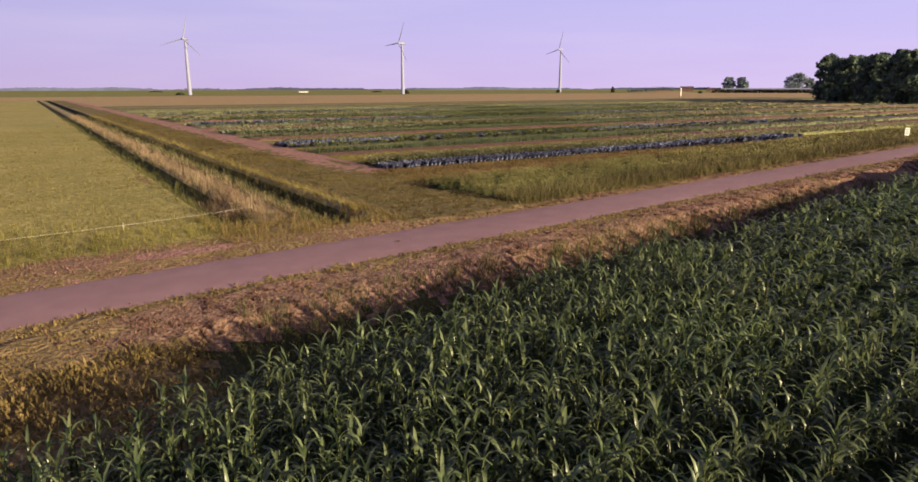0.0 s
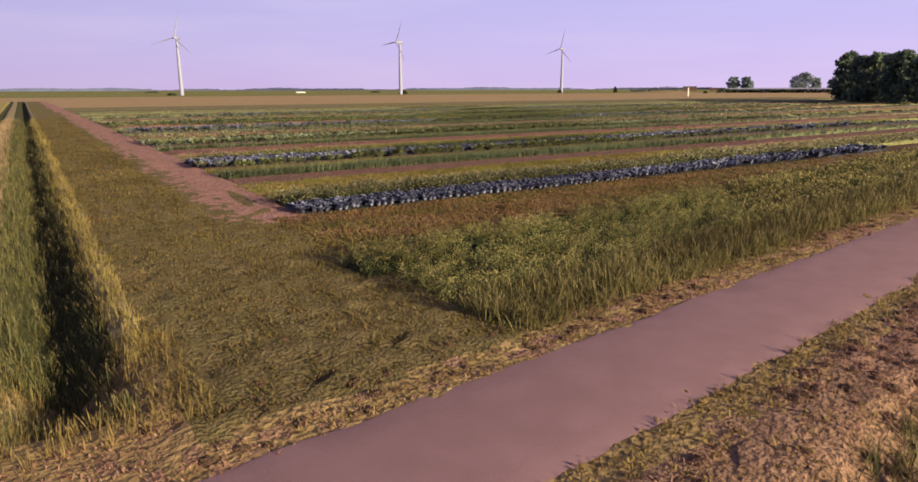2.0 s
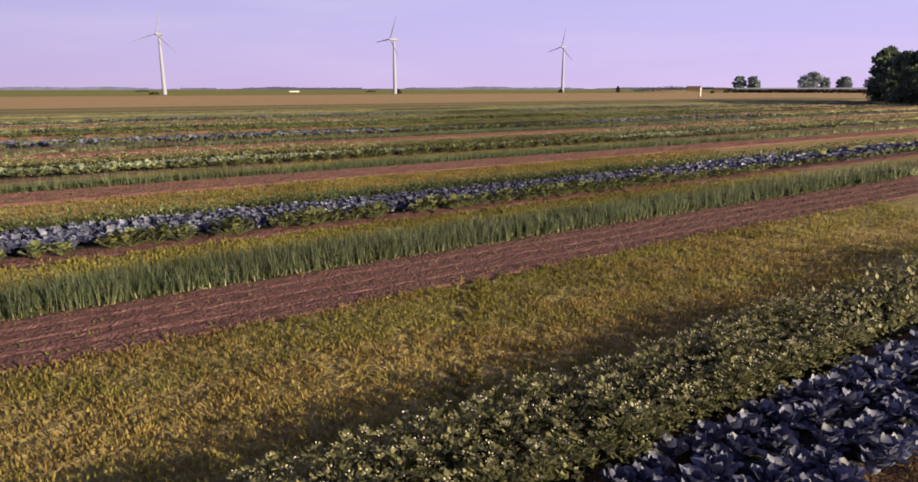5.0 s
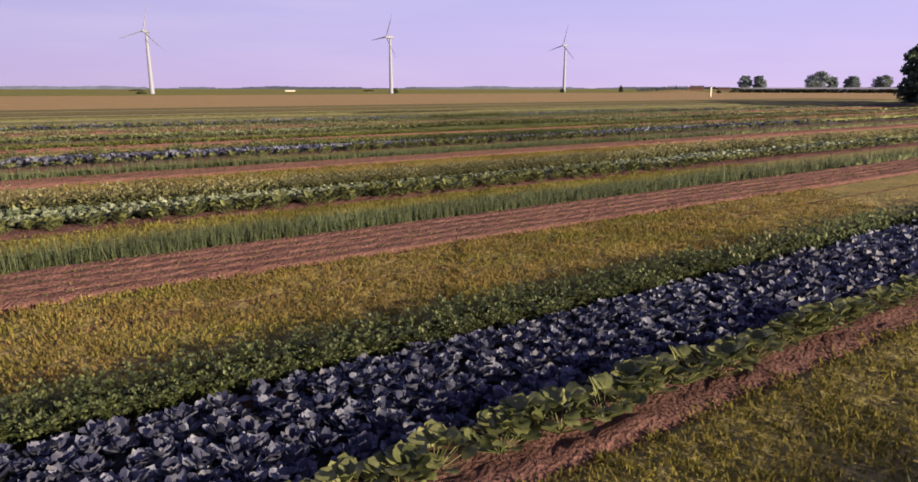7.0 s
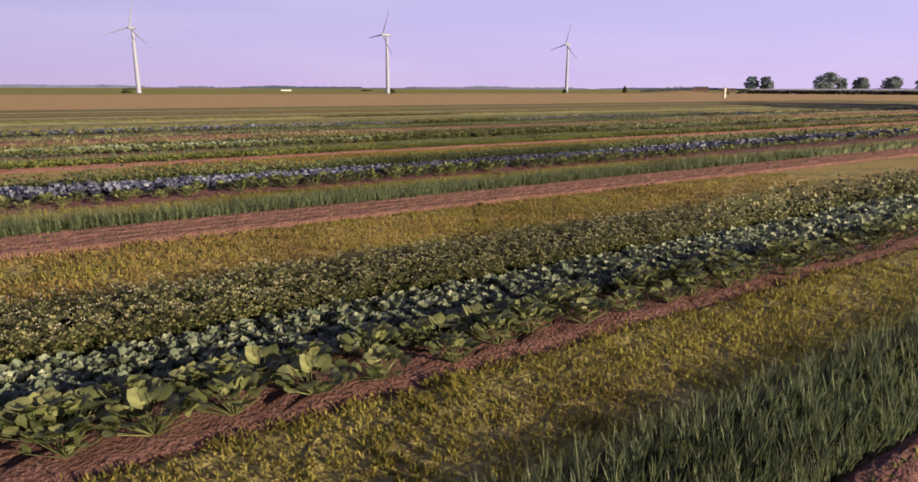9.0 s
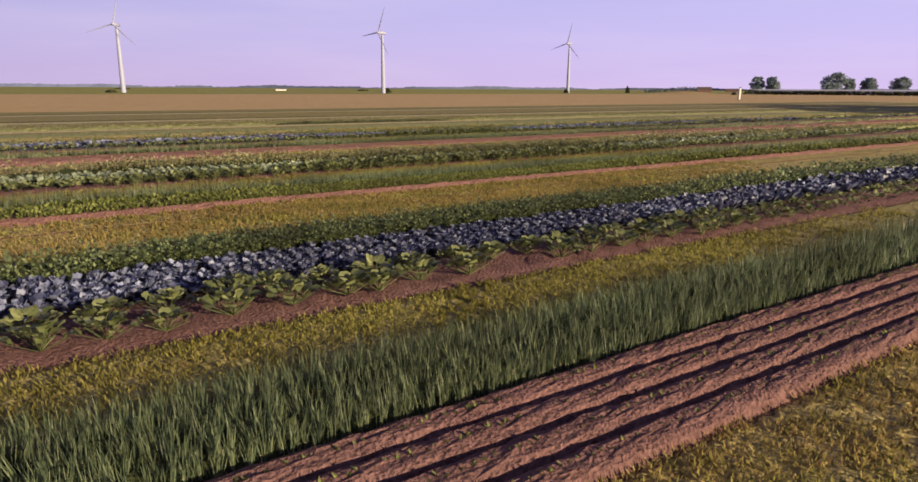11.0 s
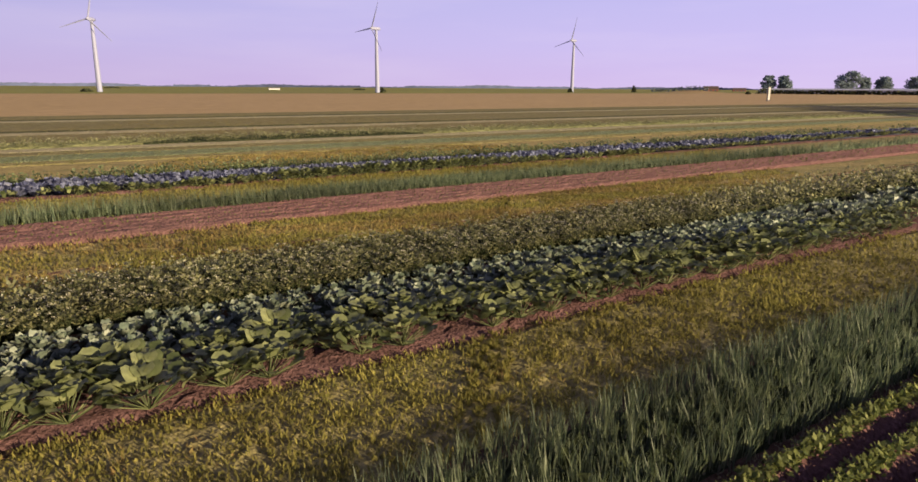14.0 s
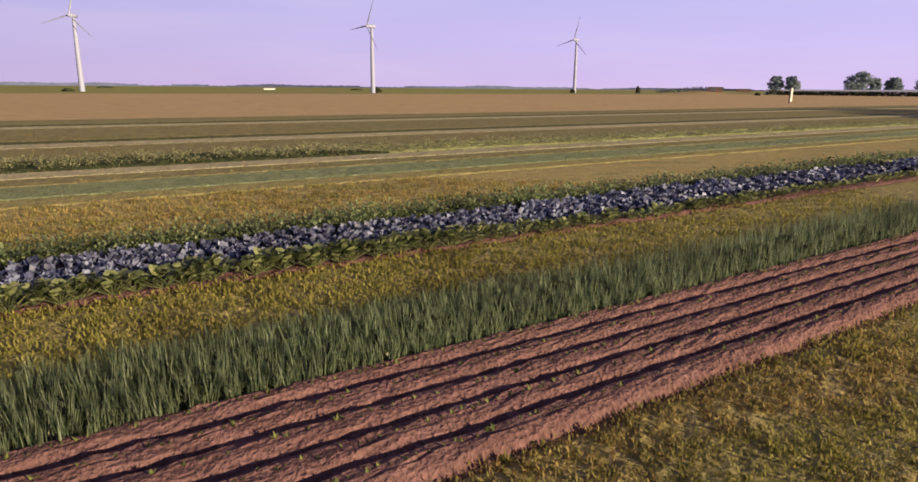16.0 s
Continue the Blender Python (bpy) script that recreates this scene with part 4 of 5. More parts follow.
for a, b in ((47.7, 50.1), (65.45, 68.2), (84.65, 87.05), (104.25, 107.2), (123.95, 127.55)):
    grass_strip(a, b, green=1.6)
soil_ridges(42.95, 45.65, 4, False, 0.03, 0.15)
soil_ridges(60.55, 63.55, 5, False, 0.13, 0.25)
soil_ridges(80.1, 82.4, 4, False, 0.17, 0.25)
soil_ridges(118.9, 121.85, 5, False, 0.17, 0.3)
soil_ridges(100.0, 102.25, 4, True, 0.2, 0.5)
courgette_strip(50.1, 51.3, ((50.8, 0.6),))
courgette_strip(68.2, 69.75, ((68.7, 1.05), (69.35, 0.6)), 0.9)
courgette_strip(87.05, 89.6, ((87.75, 1.05), (88.65, 1.1)))
courgette_strip(107.2, 109.05, ((107.55, 0.8), (108.1, 0.65), (108.65, 0.55)), 0.95)
courgette_strip(127.55, 128.3, ((127.8, 0.45),))
# the far strips: low crops between lines of pale grass
for a, b, m, t, nm, lb in ((140.2, 142.2, M_CARROT, M_TURF_GREEN, "low_crop_strip", "strip of low yellow-green crop"),
                           (142.3, 145.8, M_REED, M_CANOPY_LEEK, "low_crop_strip", "strip of upright grey-green crop"),
                           (145.9, 148.4, M_PALE_GREEN, M_OLIVE, "low_crop_strip", "strip of tan-green oats with dry heads"),
                           (148.5, 151.0, M_PALE, M_PALE_G, "pale_grass_strip", "strip of pale dry oats"),
                           (156.5, 165.2, M_MOWN, M_OLIVE, "low_crop_strip", "strip of low olive-brown crop"),
                           (165.3, 168.8, M_PALE, M_PALE_G, "pale_grass_strip", "narrow strip of pale dry grass"),
                           (168.9, 171.6, M_REED, M_BANK, "low_crop_strip", "dark green strip edging the pale grass"),
                           (171.7, 188.2, M_MOWN, M_OLIVE, "low_crop_strip", "strip of low olive-brown crop"),
                           (188.3, 192.2, M_PALE, M_PALE_G, "pale_grass_strip", "narrow strip of pale dry grass"),
                           (192.3, 195.2, M_REED, M_BANK, "low_crop_strip", "dark green strip edging the pale grass"),
                           (195.3, 206.0, M_MOWN, M_OLIVE, "low_crop_strip", "strip of low brownish crop beside the stubble")):
    grass_strip(a, b, m, m, t, nm, lb, T_GRASS, 4, 30, X0, None, 0.05, turf2=t, relief=0.06)
# the russet clover strip and the mustard beside the road
grass_strip(27.6, 33.85, M_CLOVER, M_MOWN, M_TURF_CLOVER, "clover_strip", "strip of mown russet clover", T_SHORT, 48, 10, 16.2, 215.0, 0.015, turf2=M_TURF_MOWN, relief=0.035)


def weed_strip():
    th = strip_thing("mustard_strip", "tall flowering mustard strip beside the road", 15.5, 21)
    P = strewn(15.6, 190, 19.5, 36.0, 30)
    near_y = road_mid(P[:, 0]) + ROAD_HALF + 1.5
    off = P[:, 1] - road_mid(P[:, 0])
    lane = (np.abs(off - 6.9) < 0.25) | (np.abs(off - 5.0) < 0.2) | (off > 8.95) | (P[:, 1] > 33.3)
    P = P[(P[:, 1] > near_y + 1.3) & (P[:, 0] > 16.6 - 0.15 * (P[:, 1] - 21)) & ~lane]
    clump = np.sin(P[:, 0] * 2.1 + 2 * np.sin(P[:, 1] * 1.3)) + np.sin(P[:, 1] * 2.9 + 1.7 * np.sin(P[:, 0] * 0.9))
    P = P[clump + rng.normal(0, 0.5, len(P)) > -1.35]
    V, F, M = plants(P, T_WEED, T_WEED_LO, 15, 17, 1.2, (0.48, 0.74), 0.1)
    # core bed whose dark colour stands for shade inside the mustard
    body = bed(15.8, 160, 7.3, 8.8, 0.2, 0.35)
    body = with_mat((body[0] + np.outer(road_mid(body[0][:, 0]), (0, 1, 0)), body[1], body[2]), 2)
    V, F, M = joined([(V, F, M), body])
    part("mustard_foliage", V, F, M, [M_WEED, M_YELLOW, M_CORE], th, kind="stuff")
    Q = strewn(16.5, 120, 19.5, 27, 34)
    ny_ = road_mid(Q[:, 0]) + ROAD_HALF + 0.9
    Q = Q[(Q[:, 1] > ny_) & (Q[:, 1] < ny_ + 2.1)]
    V, F, M = joined([plants(Q, T_TALL, T_TALL, 14, 400, 1.3, (0.55, 0.95), 0.2), plants(Q[::4], T_REED, T_REED, 14, 400, 1.3, (0.4, 0.65), 0.3)])
    part("tall_grass_fringe", V, F, M, [M_FRINGE, M_PLUME], th, kind="stuff")


weed_strip()


def maize_field():
    th = strip_thing("maize_field", "field of waist-high dark green maize in rows", 0, 0, "maize field", "maize")
    out = []
    for k in range(34):
        x = np.arange(-6, 110, 0.14)
        y = maize_edge(x) - 0.2 - 0.75 * k
        P = np.stack([x + rng.normal(0, 0.03, len(x)), y + rng.normal(0, 0.05, len(x)), np.zeros(len(x))], 1)
        P = P[(P[:, 1] > -14) & (P[:, 0] > -6.0 + rng.normal(0, 0.12, len(P)))]
        out.append(P)
    P = np.concatenate(out)
    ahead = np.hypot(P[:, 0], P[:, 1])
    side = P[:, 0] - 2.7 * np.maximum(P[:, 1], 0) - 3
    P = P[(side < 10) & (P[:, 1] > -2) & (ahead > 2.2)]
    ahead = np.minimum(np.hypot(P[:, 0], P[:, 1]), near(P[:, 0], P[:, 1]) + 2.0)
    keep = rng.random(len(P)) < np.minimum(1, (10.5 / ahead) ** 1.2)
    P, ahead = P[keep], ahead[keep]
    order = np.argsort(ahead)
    near_ones, rest, dr = P[order[:280]], P[order[280:]], ahead[order[280:]]
    meshes = [mesh_of("maize_plant", *t[:2], [M_MAIZE, M_STALK], t[2], True) for t in T_MAIZE]
    low = near_ones[:, 0] < 2.5
    single_plants("maize_plant", near_ones[low], meshes, th, (0.72, 0.92))
    single_plants("maize_plant", near_ones[~low], meshes, th, (0.85, 1.08))
    yaw, sc = rng.uniform(0, 6.28, len(rest)), rng.uniform(0.85, 1.1, len(rest)) * np.clip(0.84 + 0.04 * rest[:, 0], 0.8, 1)
    g = np.clip((dr / 13) ** 0.45, 1, 1.6)
    m = dr < 10.5
    pieces = []
    for sel, T in ((m, T_MAIZE), (~m, T_MAIZE_LO)):
        pieces.append(scatter(T, rest[sel], yaw[sel], sc[sel] * g[sel], None, sc[sel], 0.05))
    V, F, M = joined(pieces)
    part("maize_foliage", V, F, M, [M_MAIZE, M_STALK], th, kind="stuff", smooth=True)

    # foliage sheet filling the field; gap shade between plants is its dark colour
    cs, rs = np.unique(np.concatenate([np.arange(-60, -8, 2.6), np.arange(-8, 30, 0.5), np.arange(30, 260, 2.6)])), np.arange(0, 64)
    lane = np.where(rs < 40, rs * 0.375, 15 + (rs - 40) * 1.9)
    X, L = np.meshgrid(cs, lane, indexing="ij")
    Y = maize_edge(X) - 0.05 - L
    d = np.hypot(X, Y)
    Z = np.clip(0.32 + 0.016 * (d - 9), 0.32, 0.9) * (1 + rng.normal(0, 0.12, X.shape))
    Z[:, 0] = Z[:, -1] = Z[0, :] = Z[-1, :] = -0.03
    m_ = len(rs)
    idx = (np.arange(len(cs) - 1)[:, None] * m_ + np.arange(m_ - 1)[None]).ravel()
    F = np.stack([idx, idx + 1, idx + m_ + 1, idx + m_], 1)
    part("shade_dark_foliage", np.stack([X, Y, Z], -1).reshape(-1, 3), F, np.zeros(len(F), int), [M_MAIZE_CORE], th, kind="stuff")


maize_field()


# ---- grass cover of verges, banks and meadow ----
def cover(name, label, P, hi, mats, ref, power=1.3, size=(0.75, 1.25), lean=0.12, lim=120):
    P = P[near(P[:, 0], P[:, 1]) < lim]
    P[:, 2] = land(P[:, 0], P[:, 1]) - 0.01
    V, F, M = plants(P, hi, hi, ref, 500, power, size, lean)
    ob = new(name, mesh_of(name, V, F, mats, M))
    return tagged(ob, label, "grass", kind="stuff")


P = strewn(-14, 120, 8, 30, 46)
off = P[:, 1] - road_mid(P[:, 0])
blot = np.sin(P[:, 0] * 0.7 + 1.3 * np.sin(P[:, 1] * 1.1)) + np.sin(P[:, 0] * 0.23 + 2.0)
sel = (off < -ROAD_HALF - 0.55) & (off > -ROAD_HALF - 2.6) & (blot + rng.normal(0, 0.6, len(P)) > -0.5) & (P[:, 0] > 1.0 + rng.normal(0, 0.7, len(P)))
cover("mown_straw", "pinkish mown straw lying on the road verge", P[sel], T_LITTER, [M_STRAW], 16, 1.3, (0.6, 1.05))
lumps = sel & (rng.random(len(P)) < 0.32)
cover("straw_heap", "heaped pinkish straw left by the mower", P[lumps], T_LUMP, [M_STRAW, M_SOIL_DK], 18, 1.3, (0.5, 1.0))
sel = (off < -ROAD_HALF + 0.02) & (off > -ROAD_HALF - 3.3) & ~sel & (rng.random(len(P)) < 0.8)
cover("verge_grass", "short yellow-green grass on the road verge", P[sel], T_VERGE, [M_VERGE], 16, 1.3, (0.6, 1.1))
sel = (off > ROAD_HALF - 0.02) & (off < ROAD_HALF + np.where(P[:, 0] < 5, 3.1, 1.7)) & (P[:, 0] < 120)
bare = (((P[:, 0] - 3.5) / 1.6) ** 2 + ((P[:, 1] - 19.75) / 0.5) ** 2 < 1) & (rng.random(len(P)) < 0.8)
sel = sel & ~bare
strawy = np.where(P[:, 0] < 5, np.sin(P[:, 0] * 0.9) + 0.2, np.sin(P[:, 0] * 0.6 + 2) + 0.1) + rng.normal(0, 0.5, len(P)) > 0
cover("verge_grass", "trampled yellow-green grass beside the road", P[sel & ~strawy], T_VERGE, [M_VERGE], 14, 1.3, (0.45, 0.85))
cover("mown_straw", "pinkish mown straw lying beside the road", P[sel & strawy], T_LITTER, [M_STRAW], 14, 1.3, (0.5, 0.85))
P = strewn(-14, 110, 7, 22, 20)
off = P[:, 1] - road_mid(P[:, 0])
sel = (off < -ROAD_HALF - 2.15) & (off > -ROAD_HALF - 3.9) & (P[:, 0] > 3.4 + rng.normal(0, .4, len(P)))
cover("ditch_reeds", "green reeds and tall grass on the ditch bank", P[sel], T_REED, [M_REED, M_PLUME], 15, 1.3, (0.35, 0.62))
sel = (off <= -ROAD_HALF - 3.9) & (P[:, 1] > maize_edge(P[:, 0]) + 0.2) & (P[:, 0] > 2.2)
cover("ditch_grass", "dark grass in the shaded ditch", P[sel], T_TALL, [M_REED, M_REED], 14, 1.3, (0.3, 0.6))
P = strewn(-14, 2.6, 4.5, 13.8, 34)
P = P[(P[:, 1] - road_mid(P[:, 0]) < -ROAD_HALF - 2.8) & (P[:, 1] > maize_edge(P[:, 0]) + 0.1) & (P[:, 0] < 2.3)]
cover("verge_grass", "yellow-green grass between the maize and the road", np.concatenate([P, P + (0.13, 0.07, 0)]), T_VERGE, [M_VERGE], 16, 1.3, (1.0, 1.6))
P = strewn(10.5, 16.8, 20, 290, 50)
off = P[:, 1] - road_mid(P[:, 0])
P = P[(off > ROAD_HALF + 1.0) & ((P[:, 0] < 14.5) | (P[:, 1] < 33.3 + rng.normal(0, .3, len(P))))]
track = np.abs(np.abs(P[:, 0] - 12.4) - 0.85) < 0.2
P = P[~track | (rng.random(len(P)) < 0.45)]
edge_band = strewn(14.2, 16.2, 32.8, 200, 14)
P = np.concatenate([P, edge_band[edge_band[:, 0] < 14.6 + rng.exponential(0.5, len(edge_band))]])
cover("mown_grass_track", "mown brownish grass track along the field", P, T_SHORT, [M_MOWN], 14, 1.25, (0.55, 1.05))
P = strewn(10.3, 60, 18.6, 27, 7)
off = P[:, 1] - road_mid(P[:, 0])
P = P[(off > ROAD_HALF + 0.2) & (off < ROAD_HALF + 1.2 + 2.6 * rng.random(len(P)) * np.clip((16.5 - P[:, 0]) / 3, 0.1, 1))]
cover("hay_heap", "small heaps of brownish cut grass at the field's corner", P, T_LUMP, [M_HAY, M_SOIL_DK], 18, 1.3, (0.4, 0.85))
P = strewn(7.9, 10.2, 21.0, 300, 22)
end = P[:, 1] > road_mid(9) + ROAD_HALF + 2.0 + rng.normal(0, .3, len(P))
cover("ditch_reeds", "grey-green reeds growing in the field ditch", P[end], T_REED, [M_REED, M_PLUME], 18, 1.2, (0.25, 0.52))
P = strewn(4.8, 11.2, 19.2, 24.2, 40)
off = P[:, 1] - road_mid(P[:, 0])
cover("verge_grass", "rough yellow-green grass at the ditch end", P[off > ROAD_HALF + 1.5], T_TALL, [M_VERGE, M_PLUME], 14, 1.3, (0.25, 0.6))
P = strewn(6.6, 8.2, 22.5, 300, 34)
cover("dry_grass_bank", "dry golden grass on the bank between ditches", P, T_TALL, [M_DRY, M_DRY], 16, 1.25, (0.3, 0.65))
P = strewn(10.1, 10.8, 23, 300, 40)
cover("dry_grass_bank", "golden grass edge along the ditch", P, T_TALL, [M_EDGE, M_DRY], 16, 1.25, (0.3, 0.55))
P = strewn(5.0, 6.9, 23, 300, 22)
cover("ditch_grass", "green grass at the edge of the meadow", P, T_TALL, [M_REED, M_GOLD_GREEN], 14, 1.25, (0.3, 0.55))
P = strewn(-60, 6.2, 20.5, 150, 30)
off = P[:, 1] - road_mid(P[:, 0])
P = P[(off > ROAD_HALF + 2.4 + rng.normal(0, .3, len(P))) & (P[:, 0] < 5.2 + rng.normal(0, .35, len(P)))]
cover("meadow_grass", "yellow-green hay meadow grass", P, T_GRASS, [M_MEADOW], 9, 1.2, (0.5, 0.85), 0.15, 90)


P = strewn(-40, 5.6, 20.2, 26.5, 26)
off = P[:, 1] - road_mid(P[:, 0])
P = P[(off > ROAD_HALF + 2.6 + rng.normal(0, .3, len(P))) & (rng.random(len(P)) < np.clip((26.5 - P[:, 1]) / 4, 0, 1))]
cover("meadow_edge_grass", "taller green grass under the fence", P, T_TALL, [M_GOLD_GREEN, M_REED], 14, 1.25, (0.25, 0.5))
P = strewn(5.9, 7.3, 25.2, 29.5, 40)
cover("dry_grass_clump", "pale pinkish dry grass at the fence post", P, T_TALL, [M_DRY, M_STRAW], 20, 1.2, (0.4, 0.8))
for y in (45.65, 63.45, 82.4, 102.3, 121.6):
    P = strewn(17.5, 200, y - 0.06, y + 0.14, 34)
    cover("dead_leaf_litter", "pale dead leek leaves along the strip's edge", P, T_LITTER, [M_PALE], 14, 1.3, (0.6, 1.0), 0.1, 60)


# ---- wind turbines ----
def lathe(profile, k=20):
    """A turned body from (radius, height) pairs."""
    th = np.arange(k) * 2 * math.pi / k
    V = np.array([(r * math.cos(a), r * math.sin(a), z) for r, z in profile for a in th])
    F = [(j * k + i, j * k + (i + 1) % k, (j + 1) * k + (i + 1) % k, (j + 1) * k + i) for j in range(len(profile) - 1) for i in range(k)]
    return V, np.array(F), np.zeros(len(F), int)


def turbine(x, y, hub, reach, face, spin):
    """face: bearing in degrees toward which the rotor looks; spin: the first blade's angle from upright."""
    th = strip_thing("wind_turbine", "white three-bladed wind turbine standing in a field", x, y, "wind turbine", "wind turbines on the horizon")
    th.matrix_basis = pose(x, y, 0, 0, 0, -face)
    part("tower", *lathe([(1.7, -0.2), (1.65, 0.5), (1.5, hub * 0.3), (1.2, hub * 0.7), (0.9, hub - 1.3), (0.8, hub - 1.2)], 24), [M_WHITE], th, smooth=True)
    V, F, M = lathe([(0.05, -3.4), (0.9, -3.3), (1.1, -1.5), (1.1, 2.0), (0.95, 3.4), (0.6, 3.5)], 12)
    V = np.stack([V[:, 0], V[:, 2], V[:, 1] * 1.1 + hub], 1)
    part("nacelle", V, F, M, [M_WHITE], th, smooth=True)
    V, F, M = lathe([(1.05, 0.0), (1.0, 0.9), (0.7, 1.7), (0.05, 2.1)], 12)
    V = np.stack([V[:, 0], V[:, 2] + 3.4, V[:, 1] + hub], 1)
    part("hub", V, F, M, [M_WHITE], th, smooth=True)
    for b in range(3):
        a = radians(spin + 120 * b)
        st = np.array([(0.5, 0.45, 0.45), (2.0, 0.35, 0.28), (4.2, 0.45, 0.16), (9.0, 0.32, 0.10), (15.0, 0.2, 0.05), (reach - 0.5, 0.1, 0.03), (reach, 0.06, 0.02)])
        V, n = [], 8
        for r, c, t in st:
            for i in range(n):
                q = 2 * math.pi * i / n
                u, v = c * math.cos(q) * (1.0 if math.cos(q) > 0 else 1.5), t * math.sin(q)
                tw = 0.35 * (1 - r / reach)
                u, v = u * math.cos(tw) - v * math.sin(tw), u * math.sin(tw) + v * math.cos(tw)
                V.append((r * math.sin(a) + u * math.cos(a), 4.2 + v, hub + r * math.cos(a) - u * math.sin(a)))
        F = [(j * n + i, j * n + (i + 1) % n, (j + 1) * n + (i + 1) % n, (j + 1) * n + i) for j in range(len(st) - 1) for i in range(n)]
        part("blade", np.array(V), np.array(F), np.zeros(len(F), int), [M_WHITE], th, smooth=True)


turbine(119.6, 590, 45, 20, 215, -14)
turbine(296, 541, 45, 20, 258, -25)
turbine(528, 584, 48.5, 21, 258, -15)


# ---- trees and bushes ----
def tree(x, y, h, wide, bare, leafmat, label, group, cards=1500, size=0.9, lumps=26):
    """A tapered trunk with limbs, and a crown of leaf sprays gathered in uneven lumps."""
    th = strip_thing("tree", label, x, y, "tree", group)
    th.matrix_basis = pose(x, y, 0)
    bits = [tube((0, 0, -0.2), (R(-.3, .3), R(-.3, .3), h * 0.45), h * 0.022, h * 0.014, 7), ]
    top = (R(-.5, .5), R(-.5, .5), h * 0.8)
    bits.append(tube(bits[0][0][-1], top, h * 0.014, h * 0.004, 7))
    cen = []
    for i in range(lumps):
        a, u = R(0, 6.28), R(0, 1)
        z = h * (bare + (0.97 - bare) * (i + R(0, 1)) / lumps)
        f = (z / h - bare) / (1 - bare)
        rr = wide * 0.5 * math.sqrt(max(0.08, 1 - (2 * f - 0.85) ** 2 * 0.75)) * math.sqrt(u) * 0.85
        c = np.array((rr * math.cos(a), rr * math.sin(a), min(z, h * 0.93)))
        cen.append((c, R(0.13, 0.24) * wide * (1.1 - 0.5 * f)))
        if i % 3 == 0:
            bits.append(tube((0, 0, max(h * 0.12, c[2] * 0.6)), c, h * 0.008, h * 0.002, 4))
    V, F, M = joined(bits)
    part("trunk", V, F, M, [M_BARK], th, smooth=True)
    each = cards // lumps
    Vs = []
    for c, r in cen:
        d = rng.normal(0, 1, (each, 3))
        d /= np.linalg.norm(d, axis=1)[:, None]
        p = c + d * (r * rng.uniform(0.35, 1.08, each) ** 0.7)[:, None] * (1, 1, 0.8)
        u = rng.normal(0, 1, (each, 3))
        u /= np.linalg.norm(u, axis=1)[:, None]
        v = np.cross(u, d + rng.normal(0, 0.4, (each, 3)))
        v /= np.linalg.norm(v, axis=1)[:, None] + 1e-6
        s = (size * rng.uniform(0.5, 1.2, each))[:, None]
        Vs.append(np.stack([p - u * s * 0.6, p + v * s * 0.35, p + u * s * 0.6, p - v * s * 0.35], 1).reshape(-1, 3))
    V = np.concatenate(Vs)
    V[:, 2] = np.maximum(V[:, 2], 0.05)
    F = np.arange(len(V)).reshape(-1, 4)
    part("crown", V, F, np.zeros(len(F), int), [leafmat], th)


WOOD_L = "tall dark poplar at the edge of a dense wood"
for i in range(26):
    row = i % 3
    x = 250 + row * 8 + (i // 3) * 4.0 + R(-1.5, 1.5)
    y = 127 - (i // 3) * 8.0 + row * 6 + R(-2, 2)
    h = 16.0 + 0.5 * (i // 3) + R(-1.4, 1.6)
    tree(x, y, h, R(9.5, 12.5), 0.02, M_TREE, WOOD_L, "trees of the wood", 1800, 1.2, 34)
for i in range(11):
    f = i / 10
    tree(243 - 26 * f + R(-2, 2), 121 - 34 * f + R(-2, 2), 15 + R(-1, 1.5), R(9, 11), 0.02, M_TREE, WOOD_L, "trees of the wood", 1300, 1.3, 30)
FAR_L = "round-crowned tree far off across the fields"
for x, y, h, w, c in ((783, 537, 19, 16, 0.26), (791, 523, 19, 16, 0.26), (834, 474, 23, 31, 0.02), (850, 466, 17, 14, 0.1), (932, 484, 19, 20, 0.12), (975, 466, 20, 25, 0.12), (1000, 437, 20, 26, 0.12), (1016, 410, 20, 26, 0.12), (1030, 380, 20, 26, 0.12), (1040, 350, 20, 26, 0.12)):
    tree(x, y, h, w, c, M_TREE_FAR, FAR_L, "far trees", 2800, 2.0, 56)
rise_at, rise_dir = Vector((638, 541, 0)), Vector((8, -58, 0)).normalized()
RV, RF, nu, nv = [], [], 25, 13
for i in range(nu):
    for j in range(nv):
        u, v = (i / (nu - 1) * 2 - 1) * 60, (j / (nv - 1) * 2 - 1) * 26
        q = rise_at + rise_dir * u + Vector((rise_dir.y, -rise_dir.x, 0)) * v
        RV.append((q.x, q.y, -0.25 + 3.0 * math.exp(-((u - 12) / 26) ** 2 - (v / 11) ** 2)))
RF = [(i * nv + j, (i + 1) * nv + j, (i + 1) * nv + j + 1, i * nv + j + 1) for i in range(nu - 1) for j in range(nv - 1)]
tagged(new("grassy_rise", mesh_of("grassy_rise", RV, RF, [M_STUBBLE], None, True)), "low golden rise in the far field", "mound", kind="structure")
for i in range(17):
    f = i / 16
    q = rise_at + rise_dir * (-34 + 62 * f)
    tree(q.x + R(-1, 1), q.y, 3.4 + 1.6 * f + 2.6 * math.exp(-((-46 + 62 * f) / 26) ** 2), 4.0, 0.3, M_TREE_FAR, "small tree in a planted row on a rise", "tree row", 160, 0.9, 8)


